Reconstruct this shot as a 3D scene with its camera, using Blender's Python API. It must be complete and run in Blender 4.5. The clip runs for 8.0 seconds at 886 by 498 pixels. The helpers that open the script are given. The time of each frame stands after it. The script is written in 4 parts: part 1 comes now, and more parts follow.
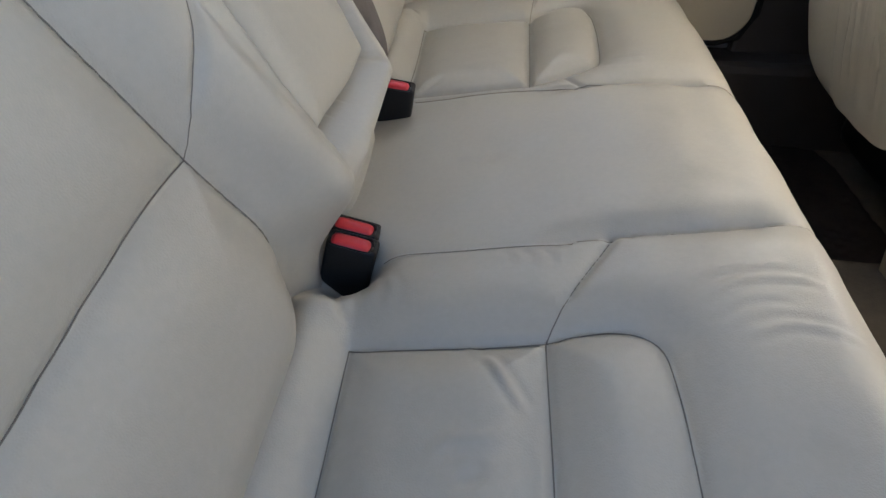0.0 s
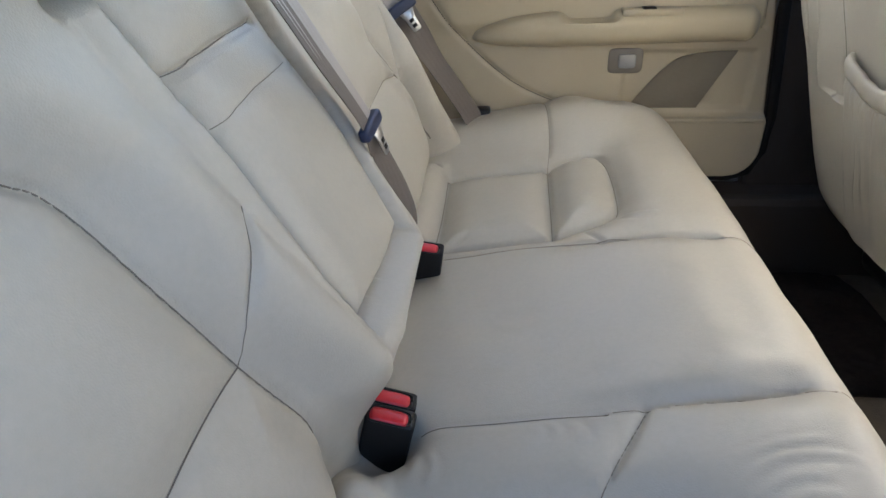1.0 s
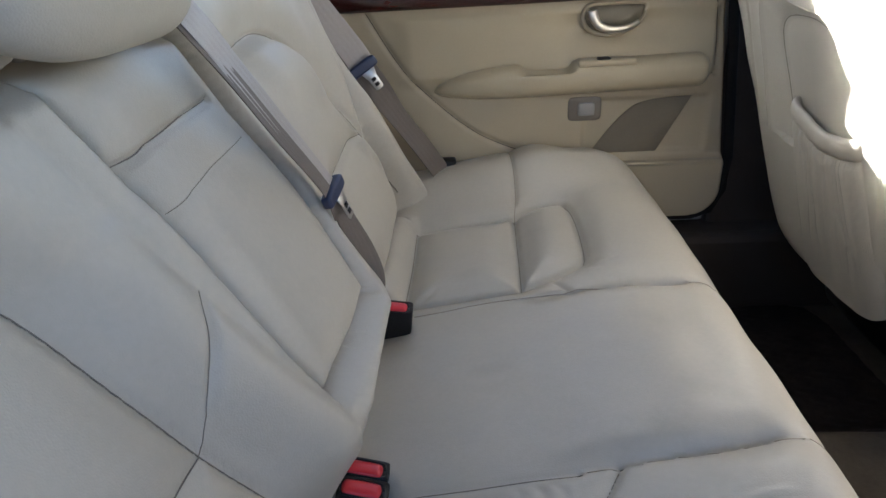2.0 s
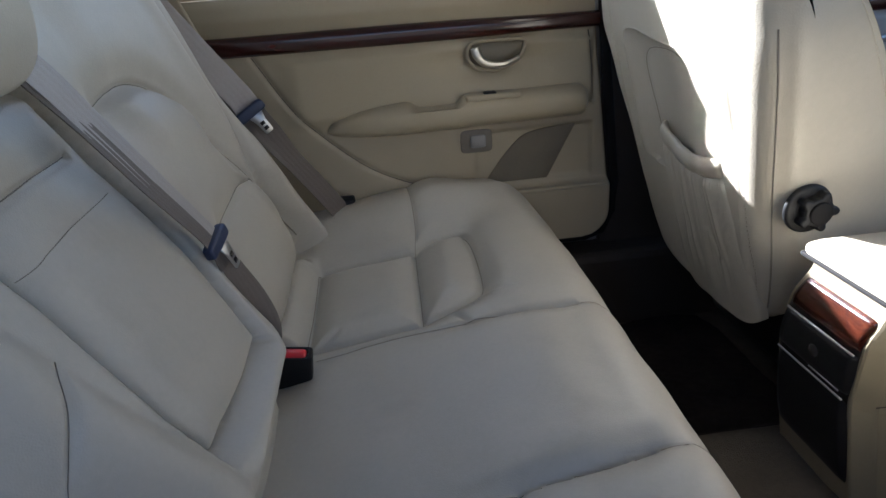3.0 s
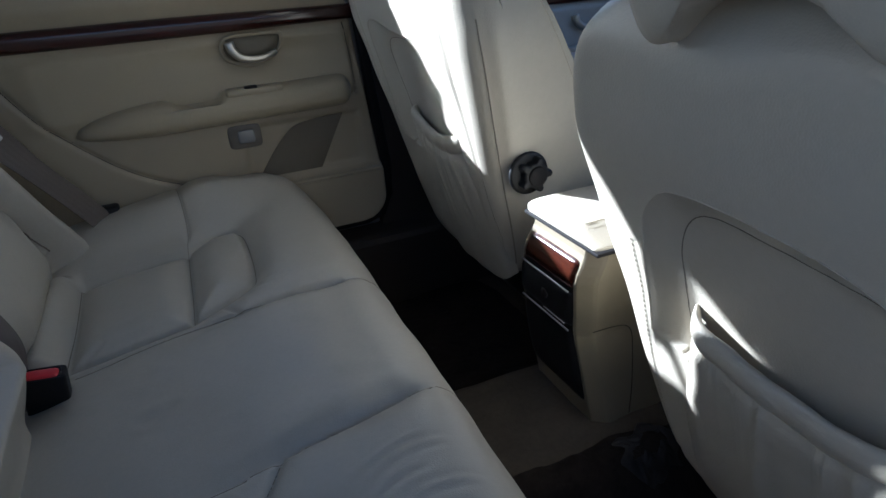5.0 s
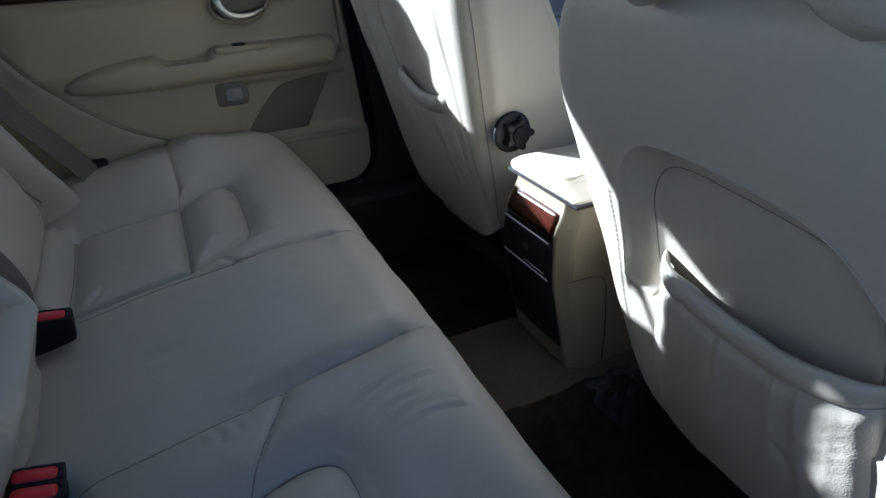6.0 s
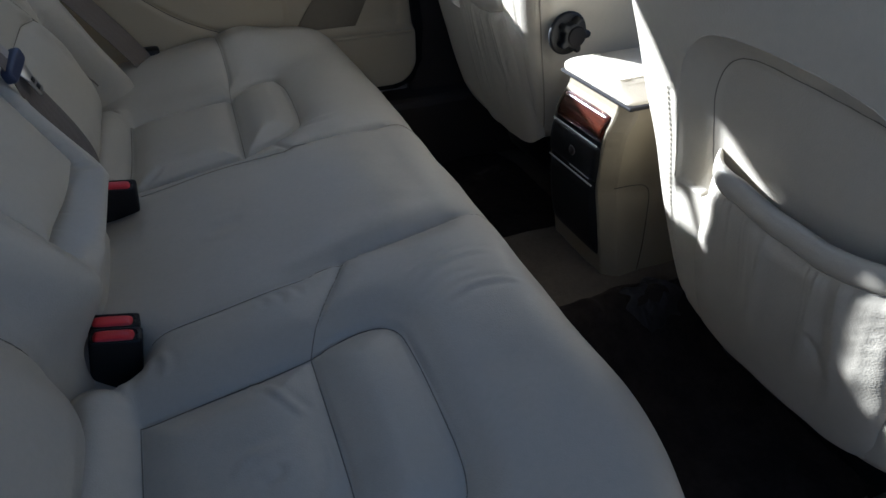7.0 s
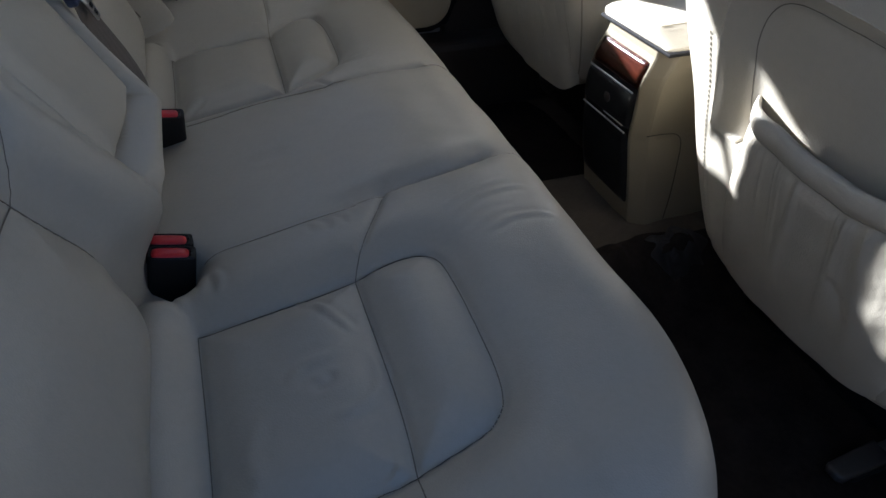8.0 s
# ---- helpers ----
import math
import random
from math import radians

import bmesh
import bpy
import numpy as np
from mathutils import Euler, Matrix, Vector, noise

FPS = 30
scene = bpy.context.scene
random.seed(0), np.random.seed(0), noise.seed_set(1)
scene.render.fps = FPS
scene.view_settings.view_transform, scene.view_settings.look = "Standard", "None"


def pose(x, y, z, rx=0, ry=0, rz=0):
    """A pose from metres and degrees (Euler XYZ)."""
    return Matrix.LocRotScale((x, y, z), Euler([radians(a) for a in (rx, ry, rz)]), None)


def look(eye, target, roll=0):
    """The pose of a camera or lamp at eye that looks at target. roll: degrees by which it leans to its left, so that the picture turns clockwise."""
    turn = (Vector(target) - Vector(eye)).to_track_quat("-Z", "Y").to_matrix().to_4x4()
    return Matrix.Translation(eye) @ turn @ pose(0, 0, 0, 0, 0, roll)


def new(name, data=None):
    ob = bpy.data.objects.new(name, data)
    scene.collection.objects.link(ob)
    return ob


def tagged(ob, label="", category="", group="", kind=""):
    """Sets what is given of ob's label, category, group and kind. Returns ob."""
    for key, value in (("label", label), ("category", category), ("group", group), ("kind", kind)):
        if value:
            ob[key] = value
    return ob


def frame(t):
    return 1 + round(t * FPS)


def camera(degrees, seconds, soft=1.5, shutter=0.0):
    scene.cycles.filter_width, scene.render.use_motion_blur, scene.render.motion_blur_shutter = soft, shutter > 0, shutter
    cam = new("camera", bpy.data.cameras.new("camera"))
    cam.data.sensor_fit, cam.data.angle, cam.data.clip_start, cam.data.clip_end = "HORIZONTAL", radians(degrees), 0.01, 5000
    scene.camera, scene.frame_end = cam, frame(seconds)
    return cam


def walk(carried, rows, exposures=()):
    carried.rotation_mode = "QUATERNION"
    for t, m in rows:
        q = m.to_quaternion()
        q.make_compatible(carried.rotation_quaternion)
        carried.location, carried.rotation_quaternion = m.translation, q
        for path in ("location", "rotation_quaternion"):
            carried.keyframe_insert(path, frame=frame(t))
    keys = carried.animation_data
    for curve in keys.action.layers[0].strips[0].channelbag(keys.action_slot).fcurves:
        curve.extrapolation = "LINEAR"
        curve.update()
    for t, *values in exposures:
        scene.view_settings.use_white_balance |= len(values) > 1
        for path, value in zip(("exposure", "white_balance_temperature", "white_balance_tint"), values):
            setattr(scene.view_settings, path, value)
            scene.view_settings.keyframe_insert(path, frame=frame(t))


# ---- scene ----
cam = camera(71.7, 8.0)
PATH = [
    (0, (0.176, -0.642, 0.762), (0.083, 0.875, -0.537), 1.2),
    (0.5, (0.163, -0.63, 0.801), (0.001, 1.019, -0.32), -0.0),
    (1, (0.161, -0.623, 0.832), (-0.013, 1.093, -0.18), -2.0),
    (2.5, (0.192, -0.608, 0.86), (0.174, 1.196, -0.003), -4.4),
    (3, (0.214, -0.612, 0.863), (0.377, 1.201, 0.035), -4.3),
    (3.5, (0.244, -0.626, 0.865), (0.55, 1.169, 0.039), -4.4),
    (4, (0.275, -0.642, 0.863), (0.708, 1.125, 0.034), -4.5),
    (4.5, (0.303, -0.665, 0.861), (0.897, 1.046, 0.013), -4.5),
    (6, (0.252, -0.736, 0.864), (1.0, 0.843, -0.111), -2.0),
    (6.5, (0.22, -0.753, 0.849), (0.908, 0.808, -0.196), -0.8),
    (7, (0.199, -0.766, 0.829), (0.822, 0.735, -0.335), -0.2),
    (7.5, (0.183, -0.776, 0.828), (0.795, 0.689, -0.388), 0.7),
    (8, (0.158, -0.794, 0.828), (0.702, 0.641, -0.455), 1.0),
]
EXPOSURES = [(0, 4.09, 6230, 12), (1.2, 4.27, 5950, 12), (2.5, 3.48, 5740, 14), (3.0, 3.14, 5570, 13), (3.5, 2.69, 5400, 12), (4.5, 2.38, 5170, 10), (6, 2.45, 5020, 10), (8, 2.48, 5500, 12)]
walk(cam, [(t, look(eye, target, roll)) for t, eye, target, roll in PATH], EXPOSURES)

# ---- world, sun ----
SUN_WAY = Vector((0.80, -1.0, -0.60)).normalized()
world = bpy.data.worlds.new("world")
scene.world = world
world.use_nodes = True
wn = world.node_tree
sky = wn.nodes.new("ShaderNodeTexSky")
sky.sky_type = "NISHITA"
sky.sun_disc = False
sky.sun_elevation = math.asin(-SUN_WAY.z)
sky.sun_rotation = math.atan2(-SUN_WAY.x, -SUN_WAY.y)
wn.links.new(sky.outputs[0], wn.nodes["Background"].inputs[0])
wn.nodes["Background"].inputs[1].default_value = 0.05
sun = new("sun", bpy.data.lights.new("sun", "SUN"))
sun.data.energy, sun.data.angle, sun.data.color = 5.0, radians(0.6), (1.0, 0.965, 0.90)
sun.matrix_world = look((-4, 5, 3), Vector((-4, 5, 3)) + SUN_WAY)


# ---- materials ----
def mat(name, rgb, rough=0.5, metal=0.0, grain=0.0, grain_size=900.0, blotch=0.08, blotch_size=6.0, bump_size=None, coat=0.0, spec=0.5, sheen=0.0, stain=0.0):
    """A surface with a broad mottling of its colour and a fine relief."""
    m = bpy.data.materials.new(name)
    m.use_nodes = True
    t = m.node_tree
    b = t.nodes["Principled BSDF"]
    b.inputs["Roughness"].default_value = rough
    b.inputs["Metallic"].default_value = metal
    b.inputs["Coat Weight"].default_value = coat
    b.inputs["Coat Roughness"].default_value = 0.08
    b.inputs["Specular IOR Level"].default_value = spec
    b.inputs["Sheen Weight"].default_value = sheen
    co = t.nodes.new("ShaderNodeTexCoord")
    rr = t.nodes.new("ShaderNodeMapRange")
    rr.inputs["To Min"].default_value, rr.inputs["To Max"].default_value = rough * 0.86, min(1.0, rough * 1.14)
    n1 = t.nodes.new("ShaderNodeTexNoise")
    n1.inputs["Scale"].default_value = blotch_size
    n1.inputs["Detail"].default_value = 6
    t.links.new(co.outputs["Object"], n1.inputs["Vector"])
    n2 = t.nodes.new("ShaderNodeTexNoise")
    n2.inputs["Scale"].default_value = grain_size * 0.25
    n2.inputs["Detail"].default_value = 3
    t.links.new(co.outputs["Object"], n2.inputs["Vector"])
    mx = t.nodes.new("ShaderNodeMixRGB")
    mx.inputs[0].default_value = 0.35
    t.links.new(n1.outputs["Fac"], mx.inputs[1])
    t.links.new(n2.outputs["Fac"], mx.inputs[2])
    r = t.nodes.new("ShaderNodeValToRGB")
    r.color_ramp.elements[0].position, r.color_ramp.elements[1].position = 0.3, 0.7
    r.color_ramp.elements[0].color = (*[c * (1 - blotch) for c in rgb], 1)
    r.color_ramp.elements[1].color = (*[min(1, c * (1 + blotch)) for c in rgb], 1)
    t.links.new(mx.outputs[0], r.inputs[0])
    t.links.new(r.outputs[0], b.inputs["Base Color"])
    t.links.new(n1.outputs["Fac"], rr.inputs[0])
    t.links.new(rr.outputs[0], b.inputs["Roughness"])
    if stain:
        n3 = t.nodes.new("ShaderNodeTexNoise")
        n3.inputs["Scale"].default_value, n3.inputs["Detail"].default_value = 9.0, 5
        t.links.new(co.outputs["Object"], n3.inputs["Vector"])
        r3 = t.nodes.new("ShaderNodeMapRange")
        r3.inputs["From Min"].default_value, r3.inputs["From Max"].default_value = 0.60, 0.78
        r3.inputs["To Max"].default_value = stain
        t.links.new(n3.outputs["Fac"], r3.inputs[0])
        m3 = t.nodes.new("ShaderNodeMixRGB")
        m3.inputs[2].default_value = (*[c * 0.45 for c in rgb], 1)
        t.links.new(r3.outputs[0], m3.inputs[0])
        t.links.new(r.outputs[0], m3.inputs[1])
        t.links.new(m3.outputs[0], b.inputs["Base Color"])
    if grain:
        v = t.nodes.new("ShaderNodeTexVoronoi")
        v.inputs["Scale"].default_value = grain_size
        t.links.new(co.outputs["Object"], v.inputs["Vector"])
        bp = t.nodes.new("ShaderNodeBump")
        bp.inputs["Strength"].default_value = grain
        bp.inputs["Distance"].default_value = 0.0006
        t.links.new(v.outputs["Distance"], bp.inputs["Height"])
        t.links.new(bp.outputs[0], b.inputs["Normal"])
    return m


def wood_mat(name, dark, light):
    """Lacquered burr wood."""
    m = mat(name, dark, 0.22, coat=0.5)
    t = m.node_tree
    co = t.nodes.new("ShaderNodeTexCoord")
    mp = t.nodes.new("ShaderNodeMapping")
    mp.inputs["Scale"].default_value = (6, 30, 30)
    n = t.nodes.new("ShaderNodeTexNoise")
    n.inputs["Scale"].default_value, n.inputs["Detail"].default_value, n.inputs["Distortion"].default_value = 2.0, 8, 2.5
    r = t.nodes.new("ShaderNodeValToRGB")
    r.color_ramp.elements[0].position, r.color_ramp.elements[1].position = 0.35, 0.68
    r.color_ramp.elements[0].color, r.color_ramp.elements[1].color = (*dark, 1), (*light, 1)
    t.links.new(co.outputs["Object"], mp.inputs[0])
    t.links.new(mp.outputs[0], n.inputs["Vector"])
    t.links.new(n.outputs["Fac"], r.inputs[0])
    t.links.new(r.outputs[0], t.nodes["Principled BSDF"].inputs["Base Color"])
    return m


LEATHER = mat("beige_leather", (0.44, 0.402, 0.333), 0.45, grain=0.28, grain_size=650, blotch=0.06, blotch_size=5, spec=0.55, stain=0.2)
LEATHER_FRONT = mat("beige_leather_coarse", (0.455, 0.41, 0.325), 0.37, grain=0.4, grain_size=420, blotch=0.05, blotch_size=5, spec=0.5)
THREAD = mat("seam_thread", (0.17, 0.148, 0.122), 0.8, blotch=0.2)
PIPING = mat("brown_piping", (0.27, 0.235, 0.185), 0.6, blotch=0.1)
STITCH = mat("pale_thread", (0.50, 0.45, 0.36), 0.8, blotch=0.1)
VINYL = mat("beige_vinyl", (0.385, 0.328, 0.225), 0.5, grain=0.2, grain_size=800, blotch=0.04)
PLASTIC = mat("beige_plastic", (0.375, 0.318, 0.222), 0.5, grain=0.3, grain_size=900, blotch=0.04)
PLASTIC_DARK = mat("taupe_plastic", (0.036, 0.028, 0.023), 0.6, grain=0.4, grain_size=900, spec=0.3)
GRILLE = mat("taupe_speaker_cloth", (0.17, 0.145, 0.105), 0.8, grain=0.8, grain_size=700)
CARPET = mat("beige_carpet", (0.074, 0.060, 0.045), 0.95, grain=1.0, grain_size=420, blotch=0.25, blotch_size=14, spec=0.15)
CARPET_DARK = mat("dark_carpet", (0.019, 0.0145, 0.012), 0.95, grain=1.0, grain_size=420, blotch=0.45, blotch_size=20, spec=0.1)
BLACK = mat("black_plastic", (0.009, 0.009, 0.0095), 0.5, grain=0.2, spec=0.3)
RUBBER = mat("black_rubber", (0.010, 0.009, 0.009), 0.8, spec=0.2)
RED = mat("red_plastic", (0.55, 0.02, 0.03), 0.35)
NAVY = mat("dark_blue_plastic", (0.02, 0.03, 0.07), 0.4)
STEEL = mat("brushed_steel", (0.45, 0.45, 0.45), 0.38, metal=1.0)
SATIN = mat("satin_nickel", (0.55, 0.53, 0.48), 0.35, metal=1.0)
WEB = mat("taupe_webbing", (0.36, 0.325, 0.30), 0.5, grain=0.5, grain_size=900)
# the same webbing, darkened for the shaded stretches of the belts
WEB_SHADE = mat("shaded_webbing", (0.13, 0.108, 0.092), 0.6, grain=0.5, grain_size=900)
WOOD = wood_mat("dark_red_walnut", (0.016, 0.003, 0.003), (0.05, 0.010, 0.006))
HOUSING = mat("taupe_housing", (0.15, 0.13, 0.105), 0.5)
BURR = wood_mat("burr_walnut", (0.018, 0.004, 0.003), (0.060, 0.013, 0.005))
LENS = mat("frosted_lens", (0.24, 0.24, 0.235), 0.3)
HEADLINER = mat("pale_headliner", (0.27, 0.28, 0.30), 0.95, grain=0.6, grain_size=500)
PAINT = mat("silver_paint", (0.35, 0.36, 0.37), 0.3, metal=0.6, coat=1.0)
ASPHALT = mat("asphalt", (0.055, 0.055, 0.056), 0.9, grain=1.0, grain_size=120, blotch=0.25, blotch_size=3)
BLOCKER = mat("dark_blocker", (0.035, 0.030, 0.026), 0.9, grain=0.6, grain_size=60, blotch=0.3)
CONSOLE = mat("warm_beige_plastic", (0.21, 0.175, 0.115), 0.5, grain=0.3, grain_size=900, blotch=0.05)
HOLLOW_SHADE = mat("recess_shade", (0.16, 0.138, 0.095), 0.5)
FILM = mat("dark_plastic_film", (0.010, 0.008, 0.007), 0.6, blotch=0.5, blotch_size=40)
RAIL_GREY = mat("grey_rail_plastic", (0.050, 0.044, 0.039), 0.5, blotch=0.1)
# door vinyl greyed for the skylight that falls on the front door
SKYLIT_TRIM = mat("skylit_vinyl", (0.38, 0.36, 0.33), 0.5, grain=0.2)
GLASS = bpy.data.materials.new("window_glass")
GLASS.use_nodes = True
gb = GLASS.node_tree.nodes["Principled BSDF"]
gb.inputs["Transmission Weight"].default_value, gb.inputs["Roughness"].default_value, gb.inputs["IOR"].default_value = 1.0, 0.0, 1.02
gb.inputs["Base Color"].default_value = (0.90, 0.95, 0.93, 1)


# ---- mesh helpers ----
def thing(name, at, label, category, group="", kind=""):
    return tagged(bind(new(name), at), label, category, group, kind)


def bind(ob, at):
    ob.location = at
    ob.empty_display_size = 0.05
    return ob


def origin(ob):
    return Vector(ob.location) if ob.type == "EMPTY" else Vector((0, 0, 0))


def hang(ob, parent):
    """Parent ob, whose vertices are in the world's metres."""
    ob.parent = parent
    ob.matrix_parent_inverse = Matrix.Translation(-origin(parent))
    return ob


def part(name, bm, material, parent=None, label="", smooth=True):
    me = bpy.data.meshes.new(name)
    bm.to_mesh(me)
    bm.free()
    for p in me.polygons:
        p.use_smooth = smooth
    me.materials.append(material)
    ob = new(name, me)
    if parent:
        hang(ob, parent)
    return tagged(ob, label)


def normals(Q, flip):
    n = np.cross(np.gradient(Q, axis=0), np.gradient(Q, axis=1))
    n /= np.maximum(np.linalg.norm(n, axis=2, keepdims=True), 1e-12)
    return -n if flip else n


def skin(name, Q, material, parent=None, mask=None, flip=False, label="", N=None):
    """A smooth sheet over the grid Q (n, m, 3); mask picks its faces."""
    n, m = Q.shape[:2]
    N = normals(Q, flip) if N is None else N
    i = np.arange(n * m).reshape(n, m)
    f = np.stack([i[:-1, :-1], i[1:, :-1], i[1:, 1:], i[:-1, 1:]], axis=2)
    f = f[:, :, ::-1] if flip else f
    f = f.reshape(-1, 4) if mask is None else f[mask]
    used, inv = np.unique(f.ravel(), return_inverse=True)
    me = bpy.data.meshes.new(name)
    me.from_pydata(Q.reshape(-1, 3)[used].tolist(), [], inv.reshape(-1, 4).tolist())
    me.polygons.foreach_set("use_smooth", [True] * len(me.polygons))
    me.normals_split_custom_set_from_vertices(N.reshape(-1, 3)[used].tolist())
    me.materials.append(material)
    ob = new(name, me)
    if parent:
        hang(ob, parent)
    return tagged(ob, label)


def bow(pts, n=8):
    """A Catmull-Rom line through pts."""
    p = np.array(pts, float)
    p = np.vstack([2 * p[0] - p[1], p, 2 * p[-1] - p[-2]])
    out = []
    for k in range(1, len(p) - 2):
        for t in np.arange(n) / n:
            a, b, c, d = p[k - 1:k + 3]
            out.append(0.5 * (2 * b + (c - a) * t + (2 * a - 5 * b + 4 * c - d) * t * t + (3 * b - a - 3 * c + d) * t ** 3))
    return np.array(out + [p[-2]])


def away(U, V, line):
    """Distance of grid points from a line of (u, v)."""
    best = np.full(U.shape, 9.0)
    for (a, b), (c, d) in zip(line[:-1], line[1:]):
        k = max((c - a) ** 2 + (d - b) ** 2, 1e-12)
        t = np.clip(((U - a) * (c - a) + (V - b) * (d - b)) / k, 0, 1)
        best = np.minimum(best, np.hypot(U - a - t * (c - a), V - b - t * (d - b)))
    return best


def inside(U, V, poly):
    """Which grid points lie in a closed outline."""
    hit = np.zeros(U.shape, bool)
    q = np.vstack([poly, poly[:1]])
    for (a, b), (c, d) in zip(q[:-1], q[1:]):
        if b != d:
            hit ^= ((V < b) != (V < d)) & (U < (c - a) * (V - b) / (d - b) + a)
    return hit


def ease(a, b, x):
    t = np.clip((x - a) / (b - a), 0, 1)
    return t * t * (3 - 2 * t)


def bell(x, w):
    return np.exp(-(x / w) ** 2)


def ripple(U, V, seed, size, count=14):
    """A soft uneven relief, about -1 to 1."""
    r = np.random.RandomState(seed)
    out = np.zeros(U.shape)
    for _ in range(count):
        k, a, p = r.uniform(0.5, 1.6) * 2 * math.pi / size, r.uniform(0, math.pi), r.uniform(0, 6.28)
        out += np.sin(k * (U * math.cos(a) + V * math.sin(a)) + p)
    return out / math.sqrt(count)


def tube(bm, pts, r, sides=6, cap=True):
    """A round cord along pts, added to bm."""
    pts = [Vector(p) for p in pts]
    rings = []
    up = Vector((0.13, 0.2, 0.97))
    for k, p in enumerate(pts):
        d = (pts[min(k + 1, len(pts) - 1)] - pts[max(k - 1, 0)]).normalized()
        a = d.cross(up).normalized()
        b = a.cross(d)
        rings.append([bm.verts.new(p + r * (a * math.cos(2 * math.pi * s / sides) + b * math.sin(2 * math.pi * s / sides))) for s in range(sides)])
    for x, y in zip(rings[:-1], rings[1:]):
        for s in range(sides):
            bm.faces.new((x[s], x[(s + 1) % sides], y[(s + 1) % sides], y[s]))
    if cap:
        bm.faces.new(rings[0][::-1]), bm.faces.new(rings[-1])
    return bm


def cord(name, pts, r, material, parent, label="", sides=6):
    return part(name, tube(bmesh.new(), pts, r, sides), material, parent, label)


def block(x0, x1, y0, y1, z0, z1, r=0.004, seg=2, bm=None, m=None):
    """A box with rounded edges."""
    own = bmesh.new()
    bmesh.ops.create_cube(own, size=1, matrix=Matrix.LocRotScale(((x0 + x1) / 2, (y0 + y1) / 2, (z0 + z1) / 2), None, (x1 - x0, y1 - y0, z1 - z0)))
    if r:
        bmesh.ops.bevel(own, geom=own.edges[:], offset=r, segments=seg, profile=0.5, affect="EDGES")
    if m:
        bmesh.ops.transform(own, matrix=m, verts=own.verts)
    return own


def slab(outline, depth, r=0.003, seg=2, m=None):
    """A closed outline of (a, b) in the local xy plane, thick along local z, with rounded rims."""
    bm = bmesh.new()
    f = bm.faces.new([bm.verts.new((a, b, 0)) for a, b in outline])
    if f.normal.z < 0 or sum(a[0] * b[1] - b[0] * a[1] for a, b in zip(outline, list(outline[1:]) + [outline[0]])) < 0:
        f.normal_flip()
    top = bmesh.ops.extrude_face_region(bm, geom=[f])
    bmesh.ops.translate(bm, verts=[v for v in top["geom"] if isinstance(v, bmesh.types.BMVert)], vec=(0, 0, depth))
    bmesh.ops.recalc_face_normals(bm, faces=bm.faces[:])
    if r:
        rim = [e for e in bm.edges if abs(e.verts[0].co.z - e.verts[1].co.z) < 1e-6]
        bmesh.ops.bevel(bm, geom=rim, offset=r, segments=seg, profile=0.5, affect="EDGES", clamp_overlap=True)
    if m:
        bmesh.ops.transform(bm, matrix=m, verts=bm.verts)
    return bm


def oval(cx, cy, rx, ry, n=2.0, k=32):
    """A superellipse outline."""
    out = []
    for s in range(k):
        a = 2 * math.pi * s / k
        c, d = math.cos(a), math.sin(a)
        out.append((cx + rx * math.copysign(abs(c) ** (2 / n), c), cy + ry * math.copysign(abs(d) ** (2 / n), d)))
    return out


class Sheet:
    """An upholstered surface: a base over (u, v) raised along its normal."""

    def __init__(self, u, v, base, flip):
        self.u, self.v, self.flip = u, v, flip
        self.U, self.V = np.meshgrid(u, v, indexing="ij")
        self.P = base(self.U, self.V)
        self.N0 = normals(self.P, flip)
        self.H = np.zeros(self.U.shape)
        self.G = np.zeros(self.U.shape)

    def groove(self, line, depth=0.007, width=0.005, puff=0.007, soft=0.028):
        d = away(self.U, self.V, line)
        self.G = np.maximum(self.G, depth * bell(d, width) + puff * bell(d, soft))

    def done(self):
        self.Q = self.P + self.N0 * (self.H - self.G)[:, :, None]
        self.N = normals(self.Q, self.flip)
        self.uc, self.vc = [(a[:-1, :-1] + a[1:, 1:]) / 2 for a in (self.U, self.V)]
        return self

    def at(self, line, lift=0.0):
        """Points of the finished surface along a line of (u, v)."""
        out = []
        for a, b in line:
            i = np.clip((a - self.u[0]) / (self.u[1] - self.u[0]), 0, len(self.u) - 1.001)
            j = np.clip((b - self.v[0]) / (self.v[1] - self.v[0]), 0, len(self.v) - 1.001)
            p, q = int(i), int(j)
            s, t = i - p, j - q
            w = lambda A: (A[p, q] * (1 - s) + A[p + 1, q] * s) * (1 - t) + (A[p, q + 1] * (1 - s) + A[p + 1, q + 1] * s) * t
            out.append(w(self.Q) + lift * w(self.N))
        return out


def fine(line, step=0.006):
    """Resample a line evenly."""
    line = np.array(line)
    s = np.concatenate([[0], np.cumsum(np.hypot(*np.diff(line, axis=0).T))])
    t = np.linspace(0, s[-1], max(2, int(s[-1] / step)))
    return np.stack([np.interp(t, s, line[:, 0]), np.interp(t, s, line[:, 1])], axis=1)


# ---- shell of the car ----
MID = 0.015          # the car's centre line
SIDE = 0.76          # inner face of the far doors


def solid(name, bm, material, label, category, kind="structure", smooth=False):
    return tagged(part(name, bm, material, None, "", smooth), label, category, "", kind)


def floor_pan():
    v = np.linspace(-0.74, 0.77, 152)
    u = np.linspace(0.30, 1.9, 81)
    U, V = np.meshgrid(u, v, indexing="ij")
    hump = ease(-0.20, -0.10, V) * (1 - ease(0.16, 0.27, V))
    Z = 0.10 * hump - 0.004 + 0.0015 * ripple(U, V, 3, 0.09)
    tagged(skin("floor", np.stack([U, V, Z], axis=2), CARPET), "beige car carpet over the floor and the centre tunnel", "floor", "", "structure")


floor_pan()


